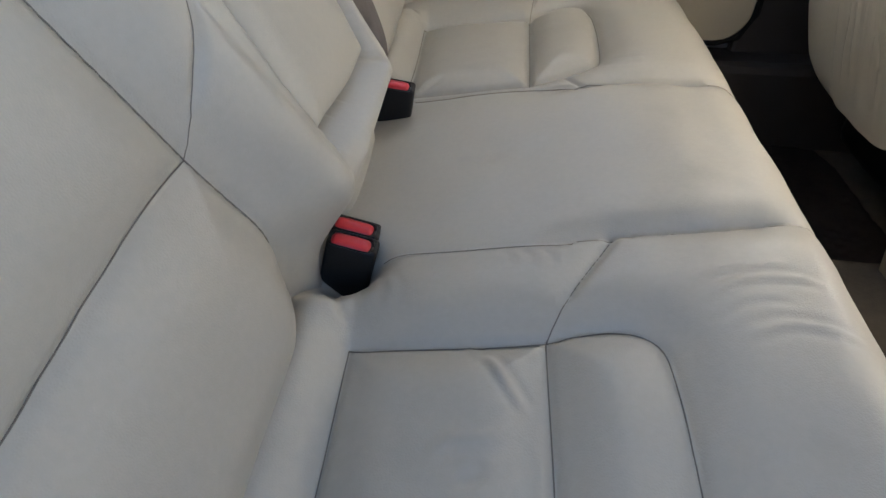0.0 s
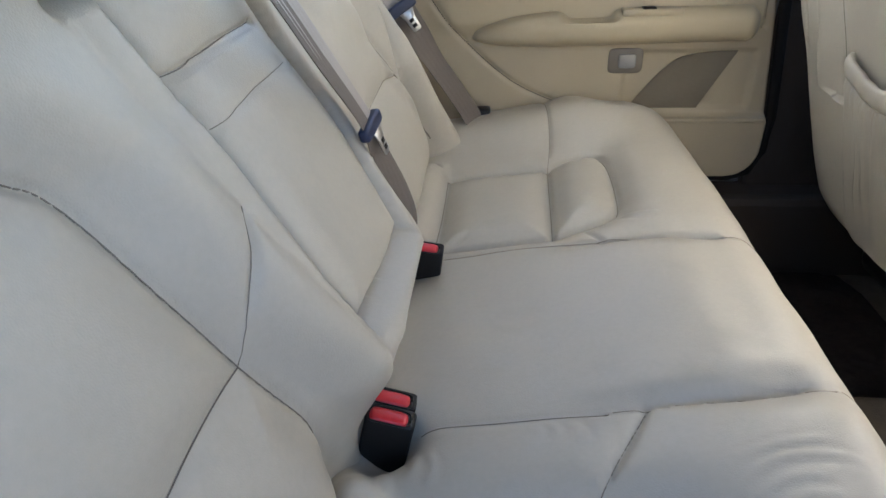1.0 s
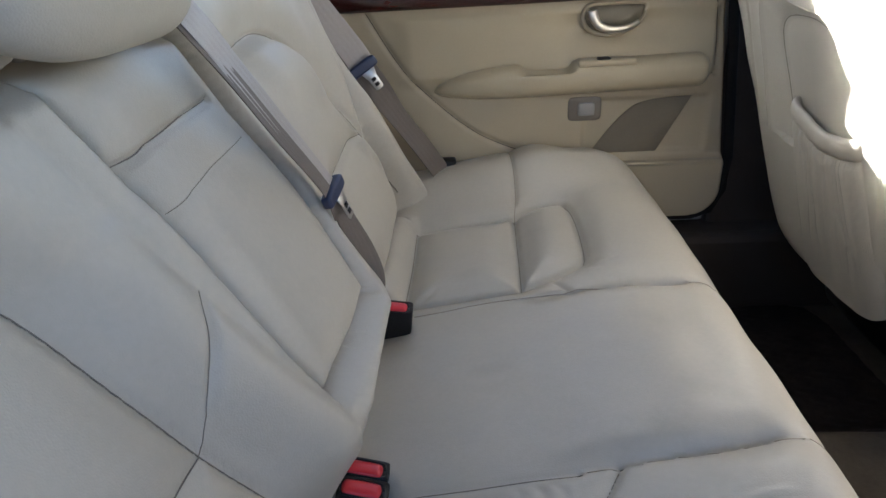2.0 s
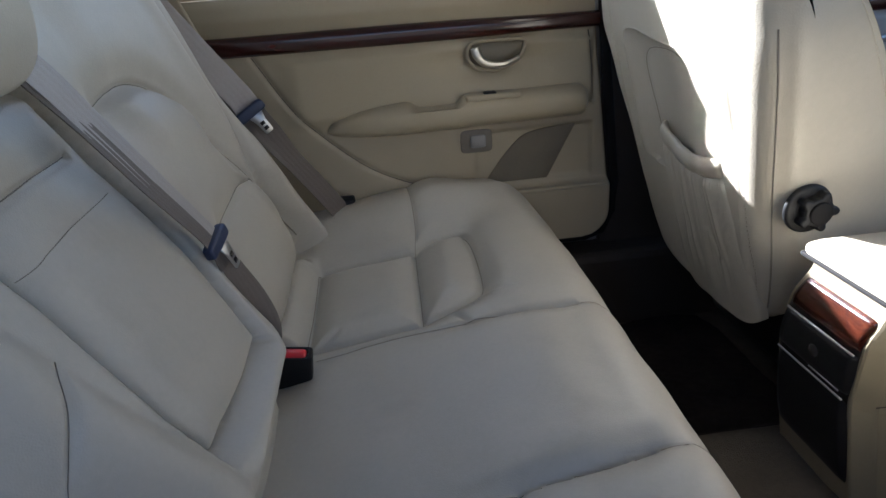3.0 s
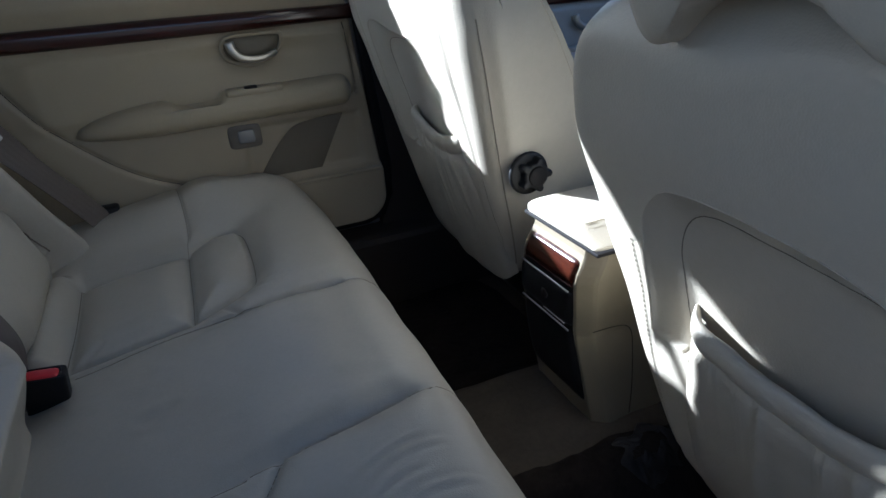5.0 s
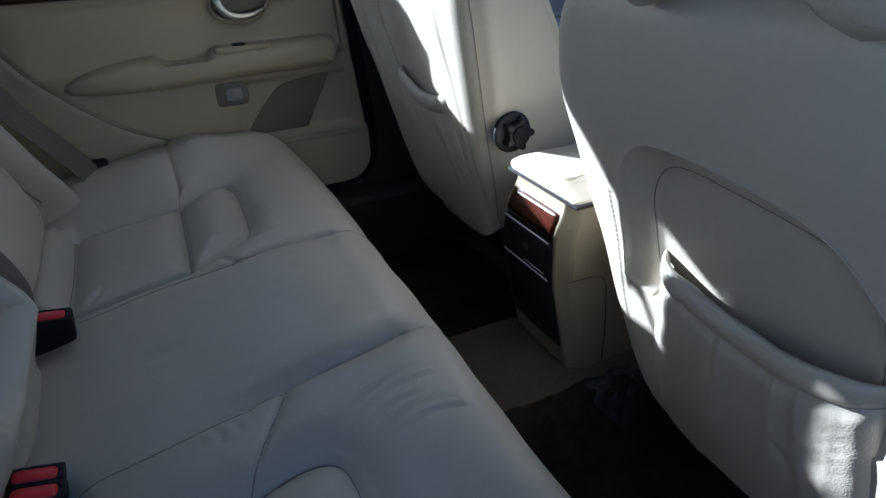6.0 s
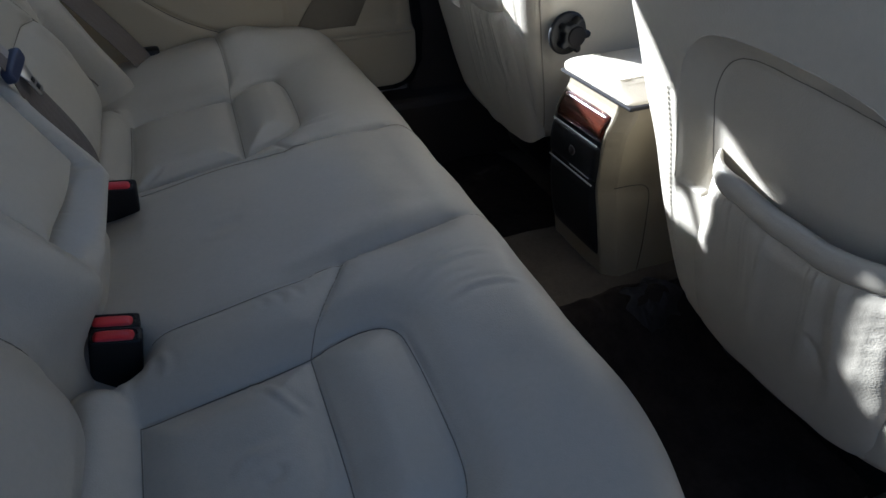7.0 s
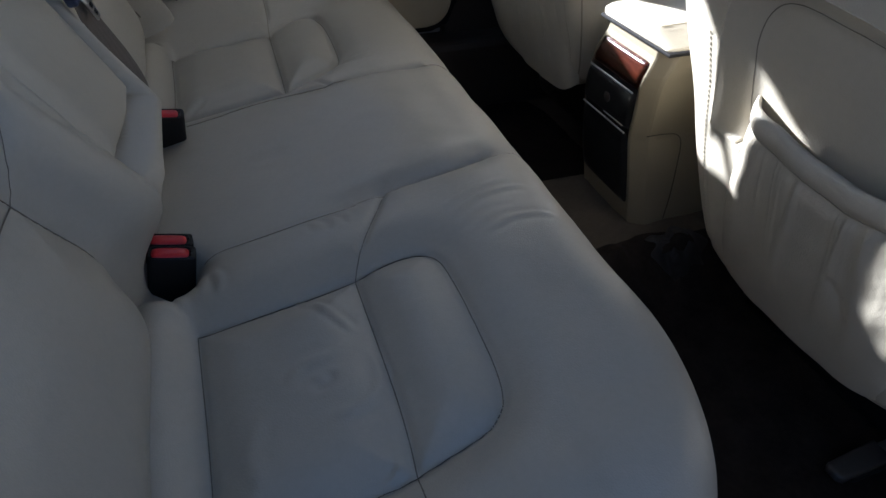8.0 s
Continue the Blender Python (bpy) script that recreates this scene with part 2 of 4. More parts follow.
def hump(V):
    """Height of the floor over the centre tunnel."""
    return 0.10 * ease(-0.20, -0.10, V) * (1 - ease(0.16, 0.27, V))


def floor_mat(y0, y1, x0, x1, seed, crumple):
    """A carpet mat with rounded corners that follows the floor."""
    a, b = np.linspace(-1, 1, 90), np.linspace(-1, 1, 90)
    A, B = np.meshgrid(a, b, indexing="ij")
    # a square grid drawn in to a rounded oblong
    X = (x0 + x1) / 2 + (x1 - x0) / 2 * A * (1 - 0.10 * np.abs(B) ** 8)
    Y = (y0 + y1) / 2 + (y1 - y0) / 2 * B * (1 - 0.10 * np.abs(A) ** 8)
    Y = Y + (0.012 * np.sin(9 * X + seed) + 0.006 * np.sin(31 * X)) * np.abs(B) ** 6
    rim = np.maximum(np.abs(A), np.abs(B))
    Z = hump(Y) + 0.011 - 0.014 * ease(0.965, 1.0, rim) + 0.002 * ripple(X, Y, seed, 0.16) + 0.0012 * ripple(X, Y, seed + 1, 0.03)
    Z += crumple * np.clip(ripple(X, Y, seed + 2, 0.07), -0.3, 2) * bell(X - 0.80, 0.10) * bell(Y + 0.13, 0.06)
    ob = skin("floor_mat", np.stack([X, Y, Z], axis=2), CARPET_DARK)
    tagged(ob, "dark brown carpet mat lying in the footwell", "floor mat", "rear floor mats")


floor_mat(0.232, 0.70, 0.34, 1.0, 61, 0.0)
floor_mat(-0.70, -0.080, 0.34, 1.15, 64, 0.020)

solid("ground", block(-60, 60, -60, 60, -0.40, -0.34, 0), ASPHALT, "grey asphalt under and around the car", "ground")
# added out of view to keep low sky light from the open side
solid("sky_blocker", block(-9, 9, -3.0, -2.8, -0.36, 1.45, 0.01), BLOCKER, "unseen dark wall that holds back the low sky", "wall")


def crumpled_wrapper():
    """A crushed sheet of dark plastic film on the mat."""
    a, b = np.linspace(-1, 1, 60), np.linspace(-1, 1, 46)
    A, B = np.meshgrid(a, b, indexing="ij")
    X = 0.885 + 0.055 * A * (1 - 0.25 * np.abs(B) ** 3) + 0.010 * np.sin(5 * B + 1)
    Y = -0.118 + 0.036 * B * (1 - 0.30 * np.abs(A) ** 3) + 0.009 * np.sin(4 * A)
    fold = np.abs(ripple(X, Y, 71, 0.045)) + 0.5 * np.abs(ripple(X, Y, 72, 0.022))
    Z = hump(Y) + 0.013 + 0.008 * fold * (1 - np.maximum(np.abs(A), np.abs(B)) ** 6) * 0.45
    tagged(skin("wrapper", np.stack([X, Y, Z], axis=2), FILM), "crumpled dark plastic wrapper lying on the floor mat", "litter")


def seat_rail(y):
    """The slide under the front seat: a channel with its grey end cover."""
    rail = thing("seat_rail", (0.95, y, 0.0), "grey metal seat rail on the carpet below the front seat", "seat rail")
    part("channel", block(0.88, 1.42, y - 0.016, y + 0.016, 0.0, 0.030, 0.004), STEEL, rail)
    part("end_cover", slab([(0.845, y - 0.011), (0.852, y - 0.017), (0.945, y - 0.019), (0.945, y + 0.019), (0.852, y + 0.013), (0.845, y + 0.008)], 0.016, 0.005, 3, Matrix.Translation((0, 0, 0.024))), RAIL_GREY, rail, "grey plastic end cover")


# underbody and outer skin
solid("underbody", block(-1.1, 2.1, -0.80, 0.84, -0.12, -0.03, 0.01), PAINT, "car underbody below the carpet", "car body")
solid("ceiling", block(-0.62, 1.55, -0.66, 0.69, 1.23, 1.28, 0.02), HEADLINER, "pale woven headliner under the roof", "headliner")
solid("roof_rail", block(-0.55, 1.6, -0.74, -0.66, 1.16, 1.27, 0.02), HEADLINER, "padded rail above the open door", "roof rail")
solid("roof_rail", block(-0.55, 1.6, 0.69, 0.79, 1.238, 1.29, 0.02), HEADLINER, "padded rail above the far doors", "roof rail")
solid("parcel_shelf", block(-0.95, -0.20, -0.70, 0.74, 0.84, 0.88, 0.01), CARPET, "carpeted shelf behind the rear seat", "parcel shelf")
solid("rear_bulkhead", block(-0.34, -0.26, -0.72, 0.75, -0.03, 0.84, 0.01), CARPET_DARK, "bulkhead behind the rear backrest", "wall")
solid("wheel_arch", block(-0.34, -0.02, -0.82, -0.74, -0.03, 0.86, 0.02), PLASTIC, "beige side panel behind the open door", "side panel")
solid("rear_pillar", block(-0.80, -0.42, -0.78, -0.70, 0.86, 1.23, 0.02), HEADLINER, "padded rear roof pillar", "pillar")
solid("dashboard", block(1.62, 2.1, -0.74, 0.77, 0.0, 0.80, 0.03), PLASTIC_DARK, "dark dashboard across the front of the cabin", "dashboard")
solid("centre_pillar", block(0.80, 0.90, -0.80, -0.72, -0.03, 1.20, 0.02), PLASTIC, "beige centre pillar beside the open door", "pillar")
solid("front_door_near", block(0.90, 1.9, -0.82, -0.74, 0.0, 0.85, 0.02), PLASTIC, "closed front door on the open side", "car door")
solid("open_door", block(0.80, 0.92, -1.62, -0.84, -0.02, 0.86, 0.03, 3), PLASTIC, "rear door standing wide open", "car door")
solid("door_sill", block(-0.1, 1.7, -0.84, -0.72, -0.03, 0.17, 0.02), PLASTIC_DARK, "taupe plastic sill of the open door", "sill")
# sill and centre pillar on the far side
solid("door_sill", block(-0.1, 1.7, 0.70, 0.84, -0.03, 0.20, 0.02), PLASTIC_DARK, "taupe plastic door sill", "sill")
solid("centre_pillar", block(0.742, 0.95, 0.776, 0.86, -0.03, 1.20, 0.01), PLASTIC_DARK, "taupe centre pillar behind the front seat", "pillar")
# unseen far window frame: a broad bar parts the main pane from the quarter pane
def window_trim(name, outline, label, y0=0.764, y1=0.778):
    """A flat piece in the window's plane, its outline in (x, z)."""
    bm = slab(outline, y1 - y0, 0.004, 2, Matrix.Translation((0, y1, 0)) @ Matrix.Rotation(radians(90), 4, "X"))
    return solid(name, bm, PLASTIC, label, "window frame")


# out of view; outlines cut to throw the sun patches on the seats
window_trim("sun_mask_bar", [(0.011, 0.974), (-0.036, 1.127), (-0.012, 1.152), (0.012, 1.175), (0.06, 1.21), (0.10, 1.240), (-0.160, 1.240), (-0.122, 1.155), (-0.114, 1.139), (-0.100, 1.141), (-0.064, 1.152), (-0.060, 1.130), (-0.027, 1.018), (-0.032, 0.90), (-0.026, 0.90), (-0.020, 1.004)], "unseen slanting bar, cut to shape the sun patches")
window_trim("sun_mask_bar", [(-0.055, 0.90), (-0.072, 1.005), (-0.099, 1.084), (-0.114, 1.132), (-0.126, 1.154), (-0.163, 1.240), (-0.280, 1.240), (-0.258, 1.17), (-0.238, 1.10), (-0.232, 0.90)], "unseen broad bar that keeps sun off the front seat")
window_trim("sun_mask_sill", [(0.30, 0.838), (0.27, 0.850), (0.017, 0.930), (-0.017, 0.958), (-0.045, 0.978), (-0.075, 0.991), (-0.090, 1.020), (-0.119, 1.063), (-0.164, 1.083), (-0.225, 1.092), (-0.250, 1.075), (-0.290, 1.040), (-0.444, 1.040), (-0.444, 0.838)], "unseen rising sill that bounds the sun patches from below", 0.782, 0.794)
window_trim("rear_pillar", [(-0.335, 1.240), (-0.325, 1.16), (-0.322, 1.09), (-0.320, 0.875), (-0.80, 0.875), (-0.80, 1.240)], "unseen far rear pillar, its edge cut to bound the sun patch", 0.748, 0.760)
window_trim("rear_pillar", [(-0.095, 0.70), (-0.118, 0.765), (-0.150, 0.85), (-0.19, 0.95), (-0.275, 1.06), (-0.305, 1.235), (-0.62, 1.235), (-0.62, 0.70)], "pale padded pillar behind the rear door", 0.733, 0.745)
# added blocker: its slanting edge draws the sun's limit on the driver's seat
window_trim("sun_mask_corner", [(0.385, 0.82), (0.365, 0.87), (0.340, 0.92), (0.380, 0.975), (0.44, 1.05), (0.50, 1.22), (0.745, 1.22), (0.745, 0.82)], "unseen panel that bounds the sunlit area on the driver's seat")


# ---- far rear door ----
def door_relief(X, Z):
    """How far the door's trim stands out from its plane, towards the cabin."""
    curve = bow(DOOR_CURVE)
    h = np.zeros(X.shape)
    # padded upper field with a soft hollow round the handle
    h += 0.010 * ease(0.0, 0.06, X) * (1 - ease(0.70, 0.706, X)) * ease(0.555, 0.585, Z) * (1 - ease(0.70, 0.722, Z))
    h -= 0.026 * bell(X - 0.50, 0.17) * bell(Z - 0.672, 0.042)
    # lower pocket stands proud below its ledge
    h += 0.022 * (1 - ease(0.365, 0.385, Z)) * ease(0.20, 0.35, X)
    # recess that holds the speaker cloth
    h -= 0.008 * ease(0.425, 0.44, X - 0.55 * (0.50 - Z) * 0) * (1 - ease(0.700, 0.712, X)) * ease(0.385, 0.40, Z) * (1 - ease(0.512, 0.524, Z))
    # top roll under the window
    h += 0.012 * ease(0.76, 0.80, Z) - 0.03 * ease(0.82, 0.87, Z)
    d = away(X, Z, curve)
    h -= 0.005 * bell(d, 0.006)
    h -= 0.005 * bell(away(X, Z, [(0.697, 0.722), (0.709, 0.565)]), 0.004)
    h -= 0.005 * bell(away(X, Z, [(0.709, 0.565), (0.60, 0.548), (0.10, 0.548)]), 0.004)
    return h


DOOR_CURVE = [(-0.036, 0.722), (0.022, 0.620), (0.089, 0.540), (0.194, 0.452), (0.315, 0.399), (0.40, 0.385)]


def far_rear_door():
    door = thing("car_door", (0.3, SIDE, 0.22), "closed rear car door with beige trim and wooden strip", "car door")
    u, v = np.linspace(0, 1, 230), np.linspace(0.238, 0.838, 150)
    U, V = np.meshgrid(u, v, indexing="ij")
    edge = 0.712 + 0.041 * np.clip((0.741 - V) / 0.368, -0.3, 1.0)
    cz, r = 0.305, 0.067          # rounded lower front corner
    edge = edge - np.where(V < cz, r - np.sqrt(np.clip(r * r - (cz - V) ** 2, 0, None)), 0)
    U = -0.28 + U * (edge + 0.28)
    Y = SIDE - door_relief(U, V)
    Y[-1] += 0.02
    uc, vc = (U[:-1, :-1] + U[1:, 1:]) / 2, (V[:-1, :-1] + V[1:, 1:]) / 2
    keep = np.ones(uc.shape, bool)
    Q = np.stack([U, Y, V], axis=2)
    up = vc > 0.765
    skin("upper_trim", Q, VINYL, door, keep & up)
    field = inside(uc, vc, np.array([(-0.03, 0.724), (0.022, 0.62), (0.089, 0.545), (0.60, 0.548), (0.709, 0.565), (0.697, 0.724)])) & ~up
    skin("padded_field", Q, VINYL, door, keep & field)
    skin("lower_trim", Q, PLASTIC, door, keep & ~up & ~field)
    part("door_shell", block(-0.30, 0.752, SIDE + 0.035, SIDE + 0.09, 0.15, 0.848, 0.02), PAINT, door)
    # wooden strip, rounded across
    n = 60
    xs = np.linspace(-0.28, 0.712, n)
    a = np.linspace(-math.pi / 2, math.pi / 2, 10)
    XX, AA = np.meshgrid(xs, a, indexing="ij")
    mid, half = 0.7445 + 0 * XX, 0.0205 - 0.004 * ease(0.3, 0.7, XX)
    ZZ = mid + half * np.sin(AA)
    YY = SIDE - 0.002 - 0.016 * np.cos(AA) ** 0.6
    skin("wooden_strip", np.stack([XX, YY, ZZ], axis=2), WOOD, door, None, False, "glossy dark red wooden strip")
    # armrest: an oval bulge that tapers to its rear end
    n, k = 70, 26
    s = np.linspace(0, 1, n)
    xs = 0.100 + 0.592 * s
    thick = np.clip(np.sqrt(np.clip(1 - (1 - np.clip(s / 0.34, 0, 1)) ** 2.0, 0, 1)), 0.02, 1) * np.clip(np.sqrt(np.clip(1 - np.clip((s - 0.95) / 0.05, 0, 1) ** 2, 0, 1)), 0.3, 1)
    zmid = 0.5660 + 0.011 * s - 0.016 * (1 - thick) * (s < 0.5)
    a = np.linspace(-math.pi / 2, math.pi / 2, k)
    SS, AA = np.meshgrid(np.arange(n), a, indexing="ij")
    TH, ZM, XX = thick[SS], zmid[SS], xs[SS]
    ZZ = ZM + 0.036 * TH * np.sign(np.sin(AA)) * np.abs(np.sin(AA)) ** 0.8
    hollow = ease(0.280, 0.312, XX) * (1 - ease(0.388, 0.404, XX))
    ZZ -= 0.016 * hollow * (AA > 0.5)
    YY = SIDE + 0.006 - 0.062 * TH * np.cos(AA) ** 0.75
    skin("armrest", np.stack([XX, YY, ZZ], axis=2), VINYL, door, None, False, "padded beige armrest with a finger hollow")
    # dark joints round the padded field
    def on_trim(line):
        ln = bow(line, 6)
        return [(p, float(SIDE - door_relief(np.array([[p]]), np.array([[q]]))[0, 0]) - 0.0000, q) for p, q in ln]
    cord("trim_joint", on_trim(DOOR_CURVE), 0.0011, PLASTIC_DARK, door, "", 5)
    cord("trim_joint", on_trim([(0.692, 0.722), (0.700, 0.65), (0.708, 0.568)]), 0.0011, PLASTIC_DARK, door, "", 5)
    cord("trim_joint", on_trim([(0.09, 0.543), (0.35, 0.546), (0.60, 0.546), (0.705, 0.563)]), 0.0010, PLASTIC_DARK, door, "", 5)
    # window switch
    sw = part("window_switch", block(0.408, 0.530, SIDE - 0.046, SIDE - 0.004, 0.596, 0.6105, 0.005), PLASTIC, door, "beige switch plate")
    part("rocker", block(0.448, 0.476, SIDE - 0.042, SIDE - 0.022, 0.608, 0.6145, 0.003), BLACK, sw, "dark rocker switch")
    # release handle in its oval bezel
    bez = [(0.420, 0.690), (0.424, 0.706), (0.440, 0.716), (0.500, 0.717), (0.545, 0.715), (0.549, 0.700), (0.540, 0.680), (0.515, 0.662), (0.480, 0.654), (0.445, 0.660), (0.427, 0.673)]
    ring = bow(bez + bez[:1], 5)[:-1]
    c = ring.mean(axis=0)
    bezel = cord("handle_bezel", [(p[0], SIDE - 0.002, p[1]) for p in np.vstack([ring, ring[:2]])], 0.0042, PLASTIC, door, "beige oval handle surround", 10)
    # flat plate, darkened so that it reads as a shaded recess
    part("hollow", slab([tuple(c + (p - c) * 0.98) for p in ring], 0.004, 0.001, 1, Matrix.Translation((0, SIDE + 0.0075, 0)) @ Matrix.Rotation(radians(90), 4, "X")), HOLLOW_SHADE, bezel)
    lever = bow([(0.436, SIDE - 0.020, 0.706), (0.440, SIDE - 0.022, 0.690), (0.455, SIDE - 0.022, 0.674), (0.480, SIDE - 0.020, 0.667), (0.510, SIDE - 0.016, 0.669), (0.535, SIDE - 0.008, 0.678)], 6)
    bm = bmesh.new()
    rings = []
    for i, p in enumerate(lever):
        t = i / (len(lever) - 1)
        w = 0.0105 * (1 - 0.45 * t)
        d = Vector(lever[min(i + 1, len(lever) - 1)] - lever[max(i - 1, 0)]).normalized()
        q = d.cross(Vector((0, -1, 0))).normalized()
        rings.append([bm.verts.new(Vector(p) + q * (w * math.cos(e)) + Vector((0, -1, 0)) * (0.005 * math.sin(e))) for e in np.linspace(0, 2 * math.pi, 10, endpoint=False)])
    for x, y in zip(rings[:-1], rings[1:]):
        for e in range(10):
            bm.faces.new((x[e], x[(e + 1) % 10], y[(e + 1) % 10], y[e]))
    bm.faces.new(rings[0][::-1]), bm.faces.new(rings[-1])
    bmesh.ops.recalc_face_normals(bm, faces=bm.faces[:])
    part("release_handle", bm, SATIN, door, "satin metal release handle")
    # courtesy lamp
    lamp = part("courtesy_lamp", slab(oval(0.433, 0.4985, 0.037, 0.027, 6, 32), 0.006, 0.002, 2, Matrix.Translation((0, SIDE + 0.004, 0)) @ Matrix.Rotation(radians(90), 4, "X")), HOUSING, door, "small taupe lamp housing")
    part("lamp_lens", slab(oval(0.436, 0.4985, 0.0185, 0.0150, 6, 24), 0.005, 0.002, 2, Matrix.Translation((0, SIDE - 0.0015, 0)) @ Matrix.Rotation(radians(90), 4, "X")), LENS, lamp, "frosted white lamp lens")
    # speaker cloth, a leaning panel with a swept upper rear edge
    g = bow([(0.448, 0.392), (0.495, 0.455), (0.535, 0.495), (0.565, 0.508), (0.62, 0.515), (0.668, 0.517)], 6).tolist() + [[0.600, 0.392]]
    part("speaker_grille", slab([tuple(p) for p in g], 0.004, 0.001, 1, Matrix.Translation((0, SIDE + 0.0075, 0)) @ Matrix.Rotation(radians(90), 4, "X")), GRILLE, door, "taupe speaker cloth panel")
    part("map_pocket_rim", block(0.40, 0.742, SIDE - 0.026, SIDE + 0.02, 0.366, 0.376, 0.004), PLASTIC, door)
    # window
    cord("door_seal", [(0.722, SIDE + 0.006, 0.86), (0.728, SIDE + 0.006, 0.74), (0.768, SIDE + 0.006, 0.37), (0.764, SIDE + 0.006, 0.29), (0.74, SIDE + 0.006, 0.24), (0.70, SIDE + 0.006, 0.228), (0.3, SIDE + 0.006, 0.226)], 0.012, RUBBER, door, "black rubber door seal", 8)
    pane = part("window_pane", block(0.05, 0.66, SIDE + 0.012, SIDE + 0.016, 0.845, 1.15, 0), GLASS, door, "clear side window pane", False)
    pane.visible_shadow = False


far_rear_door()


# ---- rear bench cushion ----
SLOPE, ZB = 0.175, 0.3045          # the cushion's top: z = ZB + SLOPE * x
LEAD, ROLL = 0.465, 0.070          # where the front roll begins, its radius


LOFT = 0.0185                      # how far the padding lifts the hide between the seams


def cushion_base(U, V):
    """U across the car, V from the crease forwards and down the front."""
    a0 = math.atan(SLOPE)
    cx, cz = LEAD + ROLL * math.sin(a0), ZB + SLOPE * LEAD - ROLL * math.cos(a0)
    s = np.clip((V - LEAD) / ROLL, 0, None)
    a = np.minimum(s, math.pi / 2 + a0)
    down = np.clip(V - LEAD - ROLL * (math.pi / 2 + a0), 0, None)
    X = np.where(V < LEAD, V, cx - ROLL * np.sin(a0 - a)) - 0.12 * down
    Z = np.where(V < LEAD, ZB + SLOPE * V, cz + ROLL * np.cos(a0 - a)) - down
    off = np.abs(U - MID)
    back = np.where(U > MID, 0.085, 0.138) * (np.clip(off - np.where(U > MID, 0.50, 0.455), 0, None) / 0.26) ** 2
    X = X - (back + 0.010 * ease(0.05, 0.35, -U) - 0.006 * ease(0.0, 0.35, U)) * ease(0.10, 0.50, V)
    end = np.where(U > MID, 0.695, 0.665)
    e = np.clip((off - end) / 0.045, 0, 1.57)
    Y = np.where(off > end, MID + np.sign(U - MID) * (end + 0.045 * np.sin(e)), U)
    Z = Z - np.where(off > end, 0.045 * (1 - np.cos(e)) + np.clip(off - end - 0.0707, 0, None), 0)
    return np.stack([X, Y, Z], axis=2)


bench = thing("rear_bench", (0.25, MID, 0.0), "beige leather rear bench with folded centre armrest and side wings", "car seat")


def rear_cushion():
    seat = bench
    c = Sheet(np.linspace(-0.80, 0.86, 400), np.linspace(-0.07, 0.80, 218), cushion_base, True)
    U, V = c.U, c.V
    # (across, forward)
    n_back = bow([(-0.275, 0.067), (-0.40, 0.069), (-0.536, 0.068)])
    n_in = bow([(-0.275, 0.067), (-0.279, 0.16), (-0.278, 0.249)])
    n_mid = bow([(-0.278, 0.249), (-0.40, 0.2485), (-0.533, 0.246)])
    n_out = bow([(-0.536, 0.068), (-0.536, 0.16), (-0.533, 0.246)])
    n_pad = bow([(-0.278, 0.249), (-0.271, 0.285), (-0.273, 0.324), (-0.292, 0.347), (-0.338, 0.352), (-0.416, 0.350), (-0.487, 0.345), (-0.509, 0.334), (-0.521, 0.312), (-0.533, 0.246)])
    n_spoke = bow([(-0.278, 0.249), (-0.215, 0.285), (-0.157, 0.319)])
    n_side = bow([(-0.160, 0.05), (-0.160, 0.10), (-0.162, 0.195), (-0.157, 0.319), (-0.145, 0.42), (-0.134, 0.507), (-0.130, 0.56), (-0.13, 0.80)])
    n_wing = bow([(-0.533, 0.246), (-0.62, 0.265), (-0.72, 0.29)])
    n_fold = bow([(-0.275, 0.067), (-0.235, 0.055), (-0.195, 0.03)])
    f_back = bow([(0.236, 0.060), (0.38, 0.062), (0.516, 0.061)])
    f_in = bow([(0.236, 0.060), (0.232, 0.15), (0.228, 0.247)])
    f_mid = bow([(0.228, 0.247), (0.37, 0.251), (0.499, 0.255)])
    f_out = bow([(0.516, 0.061), (0.512, 0.15), (0.499, 0.255)])
    f_pad = bow([(0.228, 0.247), (0.262, 0.325), (0.285, 0.350), (0.335, 0.358), (0.44, 0.362), (0.51, 0.358), (0.532, 0.340), (0.530, 0.29), (0.499, 0.255)])
    f_side = bow([(0.187, 0.04), (0.187, 0.10), (0.188, 0.20), (0.186, 0.315), (0.181, 0.42), (0.176, 0.507), (0.172, 0.56), (0.172, 0.80)])
    f_wing = bow([(0.499, 0.255), (0.60, 0.272), (0.73, 0.300)])
    f_spoke = bow([(0.262, 0.262), (0.225, 0.295), (0.186, 0.318)])
    f_fold = bow([(0.516, 0.061), (0.555, 0.04), (0.57, 0.0)])
    # padding: bolsters stand above the sewn-in panels, the middle is flat
    nearmask = ease(0.135, 0.19, -U) * (1 - ease(0.64, 0.70, -U))
    farmask = ease(0.19, 0.24, U) * (1 - ease(0.67, 0.73, U))
    c.H += (0.003 + 0.005 * (nearmask + farmask)) * bell(V - 0.445, 0.080) * (1 - ease(0.64, 0.70, -U)) * (1 - ease(0.67, 0.73, U))
    c.H += 0.003 * bell(U + 0.22, 0.035) * ease(0.05, 0.15, V) * (1 - ease(0.30, 0.40, V))
    c.H += 0.012 * bell(U + 0.61, 0.055) * (1 - 0.6 * ease(0.35, 0.5, V))
    c.H += 0.046 * ease(0.545, 0.70, U) * (1 - 0.45 * ease(0.36, 0.48, V)) * (1 - ease(0.50, 0.58, V))
    c.H -= 0.004 * bell(U - 0.01, 0.10) * bell(V - 0.25, 0.2)
    # rolls along the crease
    roll = np.sin(np.pi * np.clip((V - 0.0) / 0.067, 0, 1))
